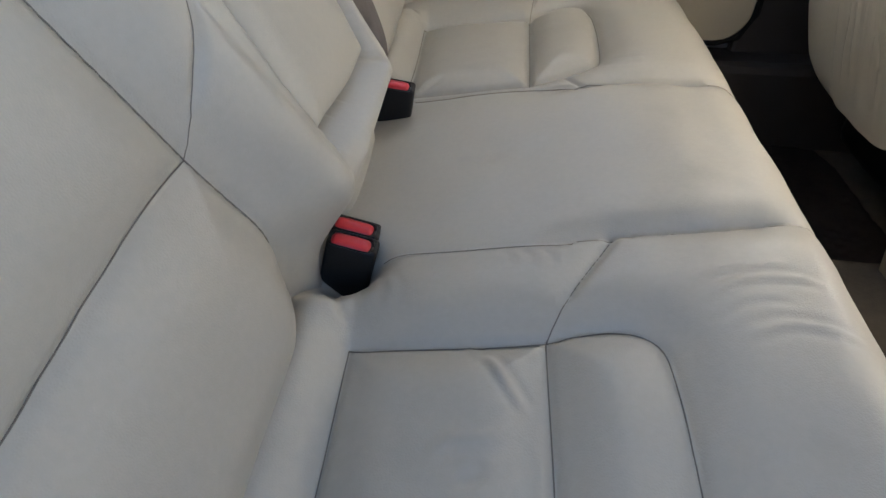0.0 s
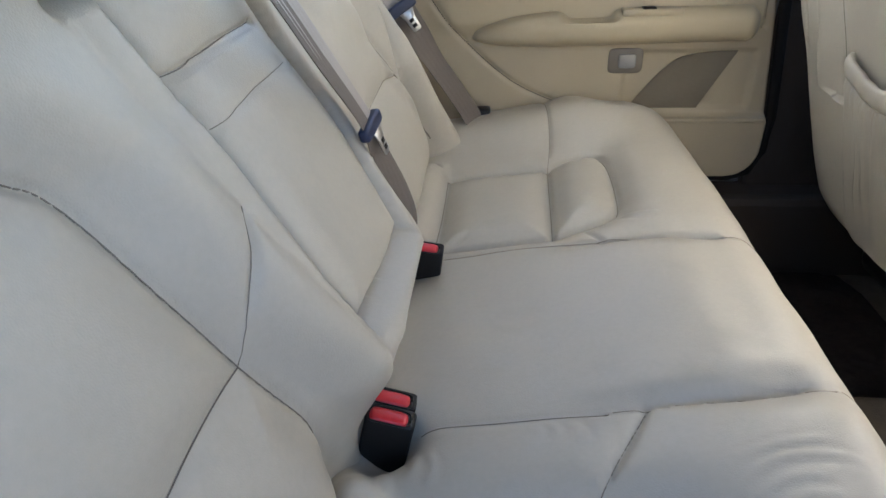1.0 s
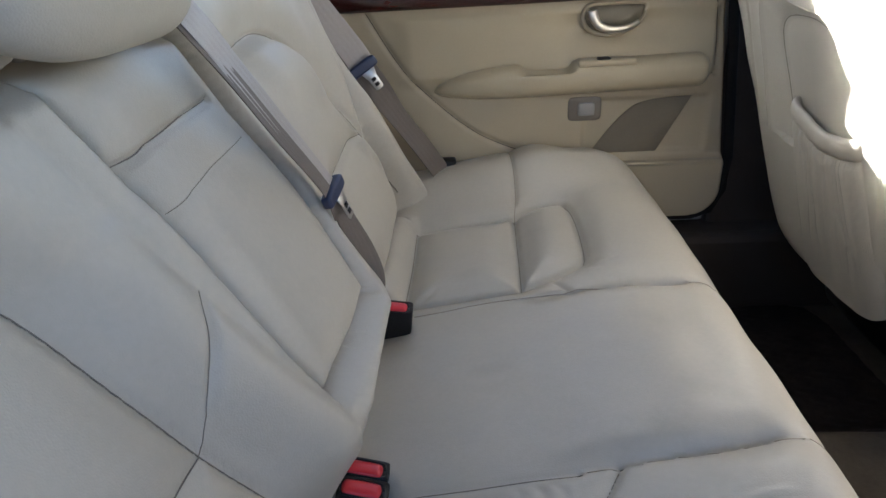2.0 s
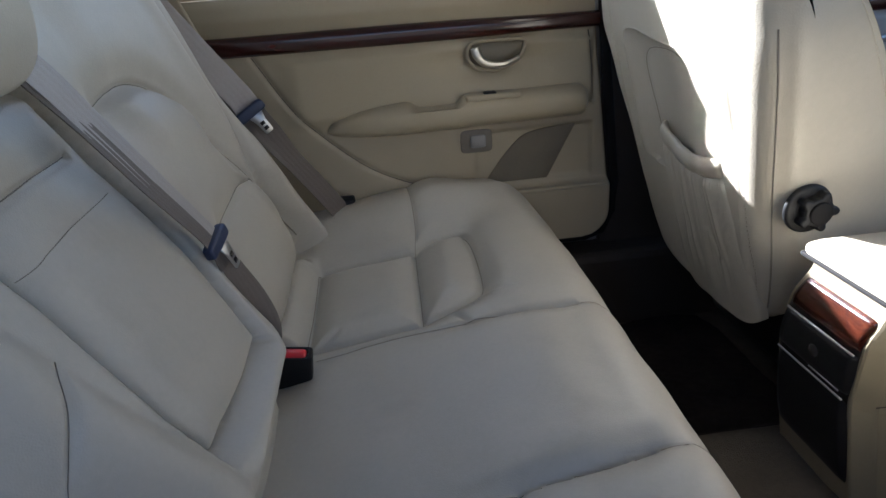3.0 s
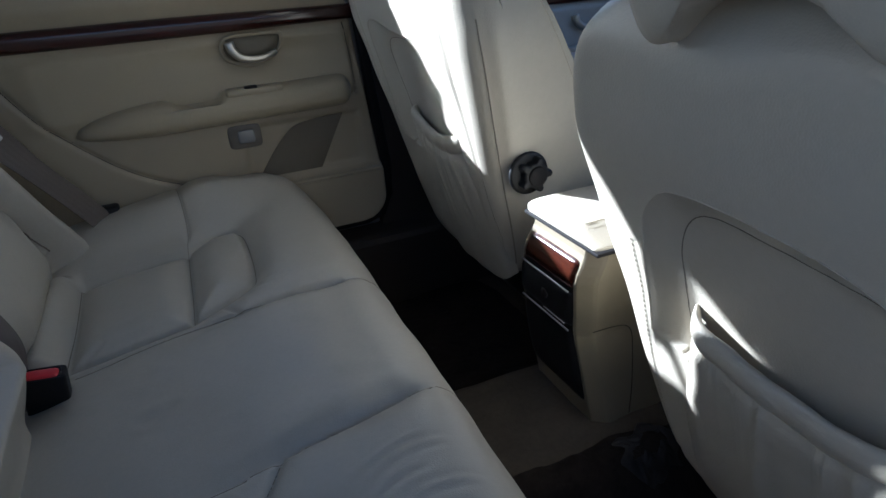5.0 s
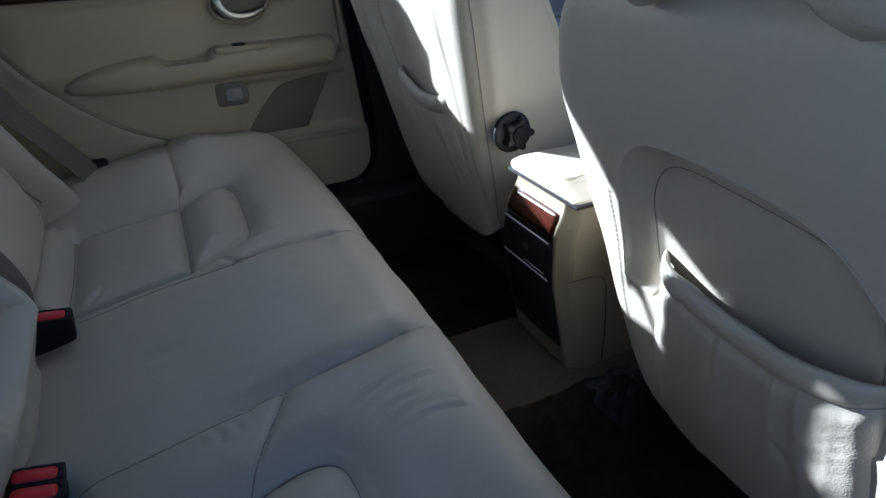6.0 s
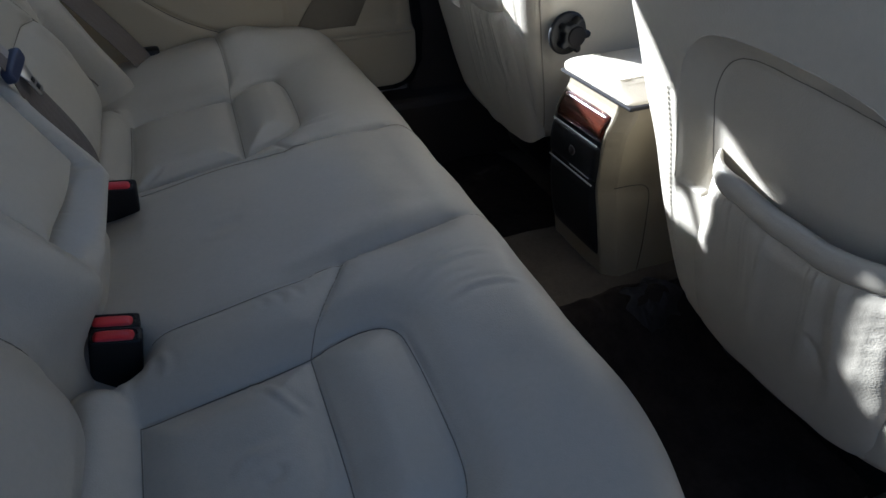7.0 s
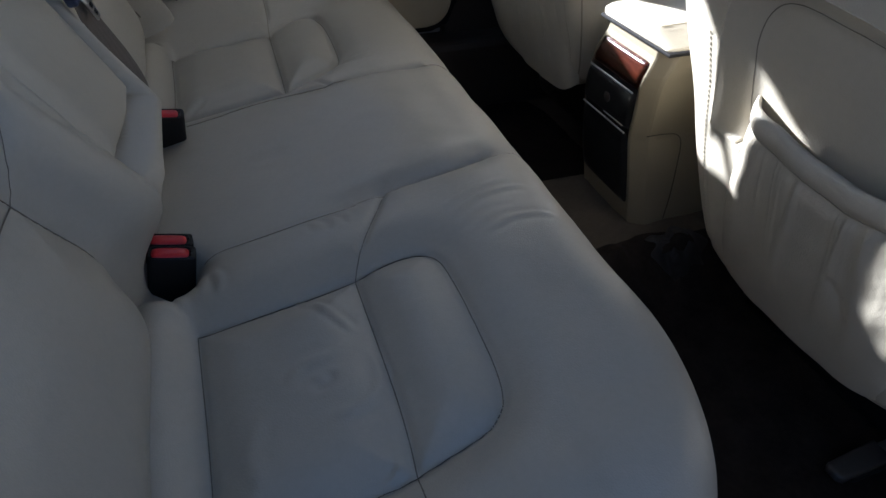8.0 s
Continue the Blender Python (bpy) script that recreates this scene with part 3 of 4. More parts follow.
    c.H += roll * (0.020 * ease(0.20, 0.24, -U) * (1 - ease(0.535, 0.56, -U)) + 0.030 * ease(0.225, 0.25, U) * (1 - ease(0.515, 0.60, U)))
    for ln in (n_back, n_in, n_mid, n_out, n_pad):
        c.groove(ln, 0.006, 0.0048, 0.0155, 0.030)
    for ln in (f_back, f_in, f_mid, f_out, f_pad):
        c.groove(ln, 0.010, 0.0052, 0.0160, 0.028)
    for ln in (n_spoke, n_wing, f_wing, n_fold, f_fold, f_spoke):
        c.groove(ln, 0.005, 0.0045, 0.004, 0.022)
    for ln in (n_side, f_side):
        d = away(U, V, ln)
        deep = (ease(0.30, 0.44, V) * 0.9 + 0.22) * (1 - 0.92 * ease(0.455, 0.515, V))
        c.G = np.maximum(c.G, deep * (0.008 * bell(d, 0.006) + 0.007 * bell(d, 0.022)))
    # the middle panel lies a little above the bolsters' edge
    c.H += 0.006 * ease(-0.150, -0.125, U) * (1 - ease(0.160, 0.180, U)) * ease(0.2, 0.36, V) * (1 - ease(0.40, 0.47, V))
    # creases that sitting has left in the hide
    def crease(pts, h, w):
        ln = bow(pts)
        d = away(U, V, ln)
        along = np.hypot(U - ln[len(ln) // 2][0], V - ln[len(ln) // 2][1])
        half = np.hypot(*(ln[-1] - ln[0])) / 2
        c.H += 1.1 * h * (bell(d, w) - 0.6 * bell(d - 1.6 * w, w)) * (1 - ease(0.55 * half, 1.05 * half, along))
    crease([(-0.262, 0.374), (-0.236, 0.415), (-0.231, 0.45), (-0.234, 0.485)], 0.0015, 0.0046)
    crease([(-0.304, 0.400), (-0.290, 0.440), (-0.291, 0.465), (-0.298, 0.495)], 0.0015, 0.0046)
    crease([(-0.232, 0.380), (-0.218, 0.423), (-0.209, 0.470)], 0.0014, 0.0035)
    crease([(-0.285, 0.385), (-0.265, 0.42), (-0.262, 0.46)], -0.0012, 0.005)
    crease([(-0.168, 0.232), (-0.182, 0.240), (-0.205, 0.238)], -0.0014, 0.005)
    crease([(-0.168, 0.252), (-0.182, 0.260), (-0.200, 0.262)], -0.0012, 0.005)
    crease([(-0.168, 0.214), (-0.180, 0.218), (-0.195, 0.216)], -0.0011, 0.005)
    crease([(-0.296, 0.197), (-0.325, 0.213), (-0.361, 0.233)], 0.0026, 0.0045)
    crease([(-0.375, 0.240), (-0.40, 0.243), (-0.435, 0.236), (-0.455, 0.205), (-0.452, 0.165)], 0.0026, 0.0065)
    crease([(-0.36, 0.226), (-0.382, 0.205), (-0.384, 0.172), (-0.40, 0.152)], 0.0018, 0.007)
    crease([(-0.40, 0.20), (-0.415, 0.19), (-0.415, 0.17)], -0.0030, 0.010)
    crease([(-0.268, 0.165), (-0.285, 0.185), (-0.30, 0.19)], 0.0012, 0.004)
    crease([(-0.515, 0.238), (-0.528, 0.225), (-0.535, 0.20)], 0.0022, 0.004)
    crease([(-0.42, 0.13), (-0.46, 0.11), (-0.50, 0.12)], 0.0012, 0.008)
    crease([(-0.185, 0.075), (-0.205, 0.085), (-0.235, 0.078)], 0.0010, 0.005)
    crease([(-0.19, 0.095), (-0.215, 0.105), (-0.24, 0.10)], 0.0012, 0.005)
    crease([(0.24, 0.075), (0.255, 0.10), (0.27, 0.12)], -0.0026, 0.005)
    crease([(0.26, 0.345), (0.245, 0.38), (0.24, 0.41)], 0.0026, 0.006)
    crease([(0.03, 0.15), (0.02, 0.19), (0.03, 0.22)], -0.0012, 0.014)
    c.H -= 0.056 * bell(U + 0.170, 0.029) * bell(V - 0.044, 0.034) + 0.004 * bell(U - 0.142, 0.024) * bell(V - 0.045, 0.036)
    # the middle panel rolls down to its side seams, and the hide is drawn tight at the sewn edges
    for ln, sgn in ((n_side, 1), (f_side, -1)):
        off = sgn * (U - np.interp(V, ln[:, 1], ln[:, 0]))
        c.H -= np.where(off > 0, 0.0075 * np.clip(1 - off / 0.045, 0, 1) ** 2, 0) * ease(0.20, 0.36, V) * (1 - ease(0.44, 0.55, V))
    c.H += LOFT * (1 - 0.85 * ease(0.34, 0.56, V))
    c.H += 0.0010 * ripple(U, V, 11, 0.18) + 0.00012 * ripple(U, V, 12, 0.05)
    c.done()
    uc, vc = c.uc, c.vc
    zones = {}
    zones["near_insert"] = inside(uc, vc, np.vstack([n_back[::-1], n_in, n_mid, n_out[::-1]]))
    zones["near_pad"] = inside(uc, vc, np.vstack([n_pad, n_mid[::-1]]))
    zones["far_insert"] = inside(uc, vc, np.vstack([f_back[::-1], f_in, f_mid, f_out[::-1]]))
    zones["far_pad"] = inside(uc, vc, np.vstack([f_pad, f_mid[::-1]]))
    zones["middle"] = (uc > np.interp(vc, n_side[:, 1], n_side[:, 0])) & (uc < np.interp(vc, f_side[:, 1], f_side[:, 0]))
    rest = ~np.any(list(zones.values()), axis=0)
    zones["near_bolster"], zones["far_bolster"] = rest & (uc < MID), rest & (uc > MID)
    for key, name in (("near_insert", "insert_panel"), ("near_pad", "thigh_pad"), ("far_insert", "insert_panel"), ("far_pad", "thigh_pad"), ("middle", "middle_panel"), ("near_bolster", "bolster"), ("far_bolster", "bolster")):
        skin(name, c.Q, LEATHER, seat, zones[key], True, "", c.N)
    for ln in (n_back, n_in, n_mid, n_out, n_pad, n_spoke, n_side[6:-8], n_wing, f_back, f_in, f_mid, f_out, f_pad, f_side[6:-8], f_wing):
        cord("seam", c.at(fine(ln), 0.0001), 0.0006, THREAD, seat, "", 5)
    part("base", block(-0.02, 0.40, -0.62, 0.65, 0.0, 0.26, 0.02), CARPET_DARK, seat)
    return c


rear_cushion()


# ---- rear backrest ----
LEAN_B, XB = 0.36, 0.149          # the backrest's face: x = XB - LEAN_B * z


def rear_backrest():
    back = bench

    def base(U, V):
        top = np.clip(V - 0.90, 0, None)
        Z = np.where(V > 0.90, 0.90 + 0.05 * np.sin(np.clip(top / 0.05, 0, 2.4)), V)
        X = XB - LEAN_B * np.minimum(V, 0.90) - 0.05 * (1 - np.cos(np.clip(top / 0.05, 0, 2.4)))
        return np.stack([X, U, Z], axis=2)

    b = Sheet(np.linspace(-0.715, 0.745, 400), np.linspace(0.24, 1.02, 214), base, False)
    b.N0 = np.broadcast_to(np.array([1.0, 0.0, 0.0]), b.P.shape)
    U, V = b.U, b.V
    n_curve = bow([(-0.46, 0.80), (-0.39, 0.752), (-0.347, 0.705), (-0.330, 0.690), (-0.316, 0.659), (-0.300, 0.598), (-0.276, 0.518), (-0.243, 0.422), (-0.238, 0.385), (-0.246, 0.345)])
    n_cross = bow([(-0.276, 0.518), (-0.382, 0.517), (-0.503, 0.508), (-0.60, 0.50)])
    n_gus = bow([(-0.276, 0.518), (-0.266, 0.542), (-0.249, 0.577), (-0.224, 0.609), (-0.206, 0.622)])
    n_edge = bow([(-0.26, 0.86), (-0.237, 0.745), (-0.207, 0.618), (-0.158, 0.43), (-0.15, 0.36)])
    a_near = bow([(-0.212, 0.82), (-0.199, 0.766), (-0.184, 0.716), (-0.172, 0.665), (-0.168, 0.60), (-0.166, 0.53), (-0.154, 0.466)])
    a_low = bow([(-0.154, 0.466), (-0.03, 0.455), (0.070, 0.454)])
    a_far = bow([(0.070, 0.454), (0.082, 0.52), (0.080, 0.60), (0.060, 0.70), (0.03, 0.79), (0.02, 0.84)])
    a_l1 = bow([(-0.182, 0.711), (-0.09, 0.718), (0.016, 0.721)])
    a_l2 = bow([(-0.170, 0.667), (-0.08, 0.675), (0.023, 0.678)])
    f_top = bow([(0.17, 0.738), (0.22, 0.750), (0.27, 0.752), (0.315, 0.744), (0.348, 0.731), (0.382, 0.711), (0.428, 0.662), (0.463, 0.605), (0.492, 0.541)])
    f_cross = bow([(0.492, 0.541), (0.38, 0.538), (0.26, 0.534)])
    f_low = bow([(0.492, 0.541), (0.525, 0.497), (0.560, 0.450), (0.590, 0.390), (0.598, 0.34)])
    f_wing = bow([(0.512, 0.90), (0.520, 0.815), (0.526, 0.758), (0.535, 0.690), (0.530, 0.635), (0.519, 0.600), (0.512, 0.553)])
    # middle and inner bolsters stand proud of the seats' hollows, the wings fold forwards at the doors
    c_near = np.interp(V, n_curve[::-1, 1], n_curve[::-1, 0])
    b.H += 0.0155 + np.interp(V, [0.44, 0.58, 0.70], [0.052, 0.032, 0.012]) * ease(0.0, 0.085, U - c_near) * (1 - ease(0.0, 0.11, U - np.interp(V, [0.45, 0.75], [0.085, 0.035])))
    b.H += 0.008 * bell(U - c_near - 0.055, 0.05) * (U < 0)
    wl = bow([(0.598, 0.22), (0.596, 0.34), (0.584, 0.40), (0.552, 0.465), (0.528, 0.545), (0.526, 0.62), (0.528, 0.70), (0.520, 0.80), (0.51, 1.05)])
    wing_y = np.interp(V, wl[:, 1], wl[:, 0])
    wing_end = np.interp(V, [0.24, 0.36, 0.48, 0.62, 0.90], [0.664, 0.652, 0.608, 0.566, 0.556])
    across = np.clip((U - wing_y) / np.maximum(wing_end + 0.006 - wing_y, 0.04), 0, 1.4)
    rise = 0.014 + 0.018 * (1 - ease(0.58, 0.72, V)) + 0.022 * (1 - ease(0.40, 0.62, V))
    far_w = rise * np.sin(np.pi * np.clip(across, 0, 1) ** 0.85) ** 0.75 - 0.16 * ease(0.86, 1.30, across)
    near_w = ease(0.52, 0.68, -U) * 0.06
    b.H += far_w * (1 - 0.5 * ease(0.80, 0.92, V)) + near_w * (1 - ease(0.80, 0.92, V))
    b.H += 0.016 * bell(U - wing_y + 0.035, 0.022) * ease(0.42, 0.5, V) + 0.006 * bell(U - wing_y - 0.03, 0.03)
    for ln in (n_curve, n_cross):
        b.groove(ln, 0.006, 0.0048, 0.011, 0.032)
    for ln in (f_top, f_cross, f_low):
        b.groove(ln, 0.008, 0.0048, 0.018, 0.034)
    for ln in (n_gus,):
        b.groove(ln, 0.005, 0.004, 0.003, 0.02)
    b.groove(f_wing, 0.010, 0.0055, 0.012, 0.026)
    b.H += 0.010 * ease(0.16, 0.24, U) * (1 - ease(0.50, 0.56, U))
    b.H -= 0.022 * ease(0.20, 0.26, U) * (1 - ease(0.52, 0.60, U)) * (1 - ease(0.33, 0.43, V))
    lip = inside(U, V, np.vstack([f_top, f_cross]))
    d_lip = away(U, V, f_top[:40])
    b.H += np.where(lip, 0.014 * ease(0.002, 0.014, d_lip) * (1 - ease(0.03, 0.11, d_lip)) * ease(0.0, 0.05, away(U, V, [(0.255, 0.52), (0.165, 0.745)])), 0)
    b.groove(n_edge, 0.003, 0.008, 0.002, 0.02)
    # folded armrest: a panel let into the middle
    arm = np.vstack([a_near, a_low[1:], a_far[1:]])
    ring = away(U, V, arm)
    ins = inside(U, V, arm)
    b.G = np.maximum(b.G, 0.021 * bell(ring, 0.0062) * (V < 0.80))
    pillow = np.clip(1 - np.minimum(ring, away(U, V, [(-0.30, 0.80), (0.05, 0.80)])) / 0.050, 0, 1) ** 2
    b.H -= np.where(ins, 0.004 + 0.016 * pillow, 0) * (V < 0.82)
    b.G = np.maximum(b.G, 0.034 * bell(away(U, V, a_low), 0.0058))
    b.H += 0.010 * bell(V - 0.440, 0.012) * ease(-0.16, -0.12, U) * (1 - ease(0.06, 0.10, U))
    head = bow([(-0.25, 0.782), (-0.17, 0.796), (-0.06, 0.800), (0.02, 0.790)])
    b.G = np.maximum(b.G, 0.030 * bell(away(U, V, head), 0.008))
    b.groove(a_l1, 0.008, 0.003, 0.004, 0.016)
    b.groove(a_l2, 0.0022, 0.0025, 0.0006, 0.010)
    b.H += 0.0012 * ripple(U, V, 21, 0.2) + 0.0001 * ripple(U, V, 22, 0.05)
    b.H -= (0.034 - 0.014 * ease(-0.2, -0.1, U) * (1 - ease(0.1, 0.2, U))) * (1 - ease(0.29, 0.385, V))
    b.H -= 0.050 * (1 - ease(0.34, 0.45, V)) * ease(-0.30, -0.18, U) * (1 - ease(0.20, 0.30, U))
    for y0, w0 in ((-0.140, 0.045), (0.150, 0.030)):
        b.H -= 0.026 * bell(U - y0, w0) * (1 - ease(0.345, 0.425, V))
    b.done()
    uc, vc = b.uc, b.vc
    zones = {}
    zones["armrest"] = inside(uc, vc, np.vstack([arm, [(0.02, 0.86), (-0.228, 0.86)]]))
    zones["far_hollow"] = inside(uc, vc, np.vstack([f_top, f_cross])) & ~zones["armrest"]
    nc = np.interp(vc, n_curve[::-1, 1], n_curve[::-1, 0])
    zones["lumbar"] = (uc < nc) & (vc < np.interp(uc, n_cross[::-1, 0], n_cross[::-1, 1]))
    zones["near_back"] = (uc < nc) & ~zones["lumbar"]
    zones["wing"] = (uc > np.interp(vc, [0.24, 0.39, 0.54, 0.60, 0.68, 0.9], [0.60, 0.588, 0.50, 0.515, 0.49, 0.50]))
    rest = ~np.any(list(zones.values()), axis=0)
    zones["bolster"] = rest
    for key, name in (("armrest", "folded_armrest"), ("far_hollow", "back_panel"), ("near_back", "back_panel"), ("lumbar", "lumbar_panel"), ("wing", "side_wing"), ("bolster", "bolster")):
        skin(name, b.Q, LEATHER, back, zones[key] & (uc < np.interp(vc, [0.24, 0.36, 0.48, 0.62, 0.90], [0.692, 0.680, 0.636, 0.598, 0.592])), False, "", b.N)
    for ln in (n_curve, n_cross, f_top, f_cross, a_l1):
        cord("seam", b.at(fine(ln), 0.0004), 0.0006, THREAD, back, "", 5)
    for ln in (a_l2, n_gus):
        cord("seam", b.at(fine(ln), 0.0001), 0.0004, THREAD, back, "", 5)
    for ln in (f_wing[4:], f_low[:26]):
        cord("seam", b.at(fine(ln), 0.0004), 0.0016, THREAD, back, "", 5)
    part("core", block(-0.30, -0.16, -0.70, 0.73, 0.26, 0.86, 0.02), CARPET_DARK, back)
    return b


rear_backrest()


def centre_headrest():
    hr = thing("headrest", (-0.12, -0.12, 0.80), "beige leather centre headrest of the rear seat", "headrest")
    u, v = np.linspace(0, 2 * math.pi, 60), np.linspace(-math.pi / 2, math.pi / 2, 34)
    U, V = np.meshgrid(u, v, indexing="ij")
    p = lambda c, k: np.sign(c) * np.abs(c) ** k
    X = -0.115 + 0.062 * p(np.cos(V), 0.6) * p(np.cos(U), 0.7)
    Y = -0.128 + 0.138 * p(np.cos(V), 0.45) * p(np.sin(U), 0.6)
    Z = 0.885 + 0.085 * p(np.sin(V), 0.75) - 0.30 * (X + 0.115)
    skin("pad", np.stack([X, Y, Z], axis=2), LEATHER, hr, None, False)
    cord("post", [(-0.15, -0.06, 0.78), (-0.16, -0.06, 0.86)], 0.006, STEEL, hr)
    cord("post", [(-0.15, -0.16, 0.78), (-0.16, -0.16, 0.86)], 0.006, STEEL, hr)


centre_headrest()


# ---- seat belts and buckles ----
def ribbon(name, pts, width, across, material, parent, label="", thick=0.0016):
    """A strap along pts; across: the way of its width at each point, or one for all."""
    p = bow(pts, 8)
    w = np.array([across] * len(pts), float) if np.ndim(across) == 1 else np.array(across, float)
    w = bow(w, 8)
    w /= np.linalg.norm(w, axis=1, keepdims=True)
    t = np.linspace(-0.5, 0.5, 31)
    d = np.gradient(p, axis=0)
    d /= np.linalg.norm(d, axis=1, keepdims=True)
    nn = np.cross(d, w)
    Q = p[:, None, :] + width * t[None, :, None] * w[:, None, :] + (0.00012 * np.cos(t * 2 * math.pi * 5))[None, :, None] * nn[:, None, :]
    top, low = Q + nn[:, None, :] * thick / 2, Q - nn[:, None, :] * thick / 2
    loop = np.concatenate([top, low[:, ::-1], top[:, :1]], axis=1)
    return skin(name, loop, material, parent, None, False, label)


def tongue(parent, at, along, across, stop_mat, size=1.0):
    """The latch plate and its dark sleeve on a strap."""
    x, y = Vector(across).normalized(), -Vector(along).normalized()
    z = x.cross(y).normalized()
    y = z.cross(x)
    m = Matrix((x, y, z)).transposed().to_4x4()
    m = m @ Matrix.Scale(size, 4)
    m.translation = at
    sl = oval(0, 0, 0.036, 0.012, 5, 28)
    part("sleeve", slab(sl, 0.017, 0.005, 3, m @ Matrix.Translation((0, 0, -0.006))), stop_mat, parent, "dark plastic sleeve of the latch plate")
    tilt = m @ Matrix.Translation((0.006, 0, 0.005)) @ Matrix.Rotation(radians(-7), 4, "X")
    pl = part("latch_plate", slab([(-0.017, -0.008), (-0.011, -0.028), (-0.010, -0.053), (-0.007, -0.056), (0.007, -0.056), (0.010, -0.053), (0.011, -0.028), (0.017, -0.008)], 0.003, 0.0008, 1, tilt), STEEL, parent, "bright steel latch plate")
    for b0 in (-0.048, -0.036):
        part("slot", slab([(-0.005, b0), (0.005, b0), (0.005, b0 + 0.0075), (-0.005, b0 + 0.0075)], 0.0012, 0, 1, tilt @ Matrix.Translation((0, 0, 0.0026))), BLACK, pl)


def centre_belt():
    belt = thing("seat_belt", (0.0, 0.1, 0.35), "taupe seat belt over the middle of the rear backrest", "seat belt", "rear seat belts")
    pts = [(-0.128, -0.075, 0.88), (-0.079, -0.038, 0.820), (-0.052, -0.003, 0.753), (-0.028, 0.037, 0.682), (0.000, 0.094, 0.592), (0.007, 0.126, 0.538), (0.020, 0.148, 0.475), (0.027, 0.150, 0.427), (0.020, 0.146, 0.385), (0.004, 0.142, 0.33)]
    acr = [(0.05, 0.98, 0.15)] * 2 + [(0.05, 0.99, 0.05)] * 2 + [(0.13, 0.98, -0.14), (0.30, 0.92, -0.20), (0.60, 0.78, -0.15), (0.80, 0.55, -0.10), (0.85, 0.45, -0.08), (0.85, 0.45, -0.08)]
    ribbon("strap", pts[:5], 0.046, acr[:5], WEB, belt)
    # the lower strap's shade is put into its colour
    ribbon("lap_strap", pts[4:], 0.044, acr[4:], WEB_SHADE, belt, "strap below the latch plate, shade put into its colour")
    # a dark strip stands in for the shadow beside the strap
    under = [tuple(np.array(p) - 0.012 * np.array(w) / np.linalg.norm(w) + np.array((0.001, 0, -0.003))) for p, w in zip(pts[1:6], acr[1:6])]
    ribbon("strap_shade", under, 0.030, acr[1:6], WEB_SHADE, belt, "dark strip for the shade along the strap's lower edge")
    tongue(belt, (0.001, 0.099, 0.582), (0.20, 0.50, -0.84), (0.13, 0.98, 0.25), NAVY, 0.8)


def far_belt():
    belt = thing("seat_belt", (0.0, 0.6, 0.35), "taupe seat belt hanging along the far side wing", "seat belt", "rear seat belts")
    pts = [(-0.166, 0.597, 0.855), (-0.102, 0.613, 0.753), (-0.048, 0.627, 0.669), (-0.032, 0.633, 0.634), (-0.01, 0.645, 0.593), (0.026, 0.664, 0.526), (0.076, 0.685, 0.444), (0.112, 0.7, 0.376), (0.118, 0.705, 0.337)]
    acr = [(0.80, 0.42, 0.42)] * 3 + [(0.80, 0.38, 0.44)] * 2 + [(0.55, 0.75, 0.30)] * 4
    ribbon("strap", pts[:4], 0.052, acr[:4], WEB, belt)
    # darker below the latch plate, for the shade there
    ribbon("lap_strap", pts[3:], 0.052, acr[3:], WEB_SHADE, belt, "strap below the latch plate, shade put into its colour")
    # added dark strip: the shadow line along the strap
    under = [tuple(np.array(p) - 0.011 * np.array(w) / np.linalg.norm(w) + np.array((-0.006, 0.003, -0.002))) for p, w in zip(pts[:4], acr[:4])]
    ribbon("strap_shade", under, 0.036, acr[:4], WEB_SHADE, belt, "dark strip for the shade along the strap's lower edge")
    tongue(belt, (-0.032, 0.622, 0.636), (0.55, 0.12, -0.82), (0.80, 0.30, 0.50), NAVY, 0.92)
    # black block in place of the shaded gap between wing and door
    part("gap_shade", block(0.098, 0.142, 0.716, 0.750, 0.345, 0.405, 0.006, 2), BLACK, belt, "black block standing in for the dark gap beside the belt")


centre_belt()
far_belt()


def buckle(at, turn, length, wide, count, label):
    """Black buckles with red buttons, standing out of the crease; at: middle of the top; count 2: a pair side by side."""
    bk = thing("belt_buckle", at, label, "seat belt buckle", "rear belt buckles")
    top = pose(*at, *turn)
    w = wide / count
    for k in range(count):
        mid = (k - (count - 1) / 2) * w
        m = top @ Matrix.Translation((-0.0025 * k, mid, -0.0015 * (k % 2)))
        h = w / 2 - 0.0005
        shell = slab([(a - 0.001, b) for a, b in oval(0, 0, length / 2 + 0.001, h, 7, 36)], 0.125, 0.0045, 3, m @ Matrix.Translation((0, 0, -0.125)))
        body = part("body", shell, BLACK, bk)
        # the button is a rounded bar set to the near side of a shallow frame
        n, r = 18, 0.34 * w
        cx, half = -0.003, length / 2 - 0.0052
        A, B = np.meshgrid(np.linspace(-1, 1, n), np.linspace(-math.pi / 2, math.pi / 2, 11), indexing="ij")
        end = np.sqrt(np.clip(1 - np.abs(A) ** 6, 0.0, 1))
        P = np.stack([cx + half * A, -0.12 * w + r * np.sin(B) * (0.55 + 0.45 * end), -0.0015 + 0.0052 * np.cos(B) ** 0.7 * (0.25 + 0.75 * end)], axis=2)
        R = np.array(m.to_3x3())
        part_q = P @ R.T + np.array(m.translation)
        skin("release", part_q, RED, body, None, False, "red release button")
        rim = [(cx + (half + 0.0022) * c, -0.12 * w + (r + 0.0016) * d) for c, d in oval(0, 0, 1, 1, 5, 28)]
        cord("button_frame", [m @ Vector((c, d, 0.0004)) for c, d in rim + rim[:1]], 0.0011, BLACK, body, "", 5)
    return bk


buckle((0.0525, -0.1365, 0.3450), (-3, 13.5, -1.7), 0.0530, 0.0600, 2, "pair of black belt buckles with red buttons")
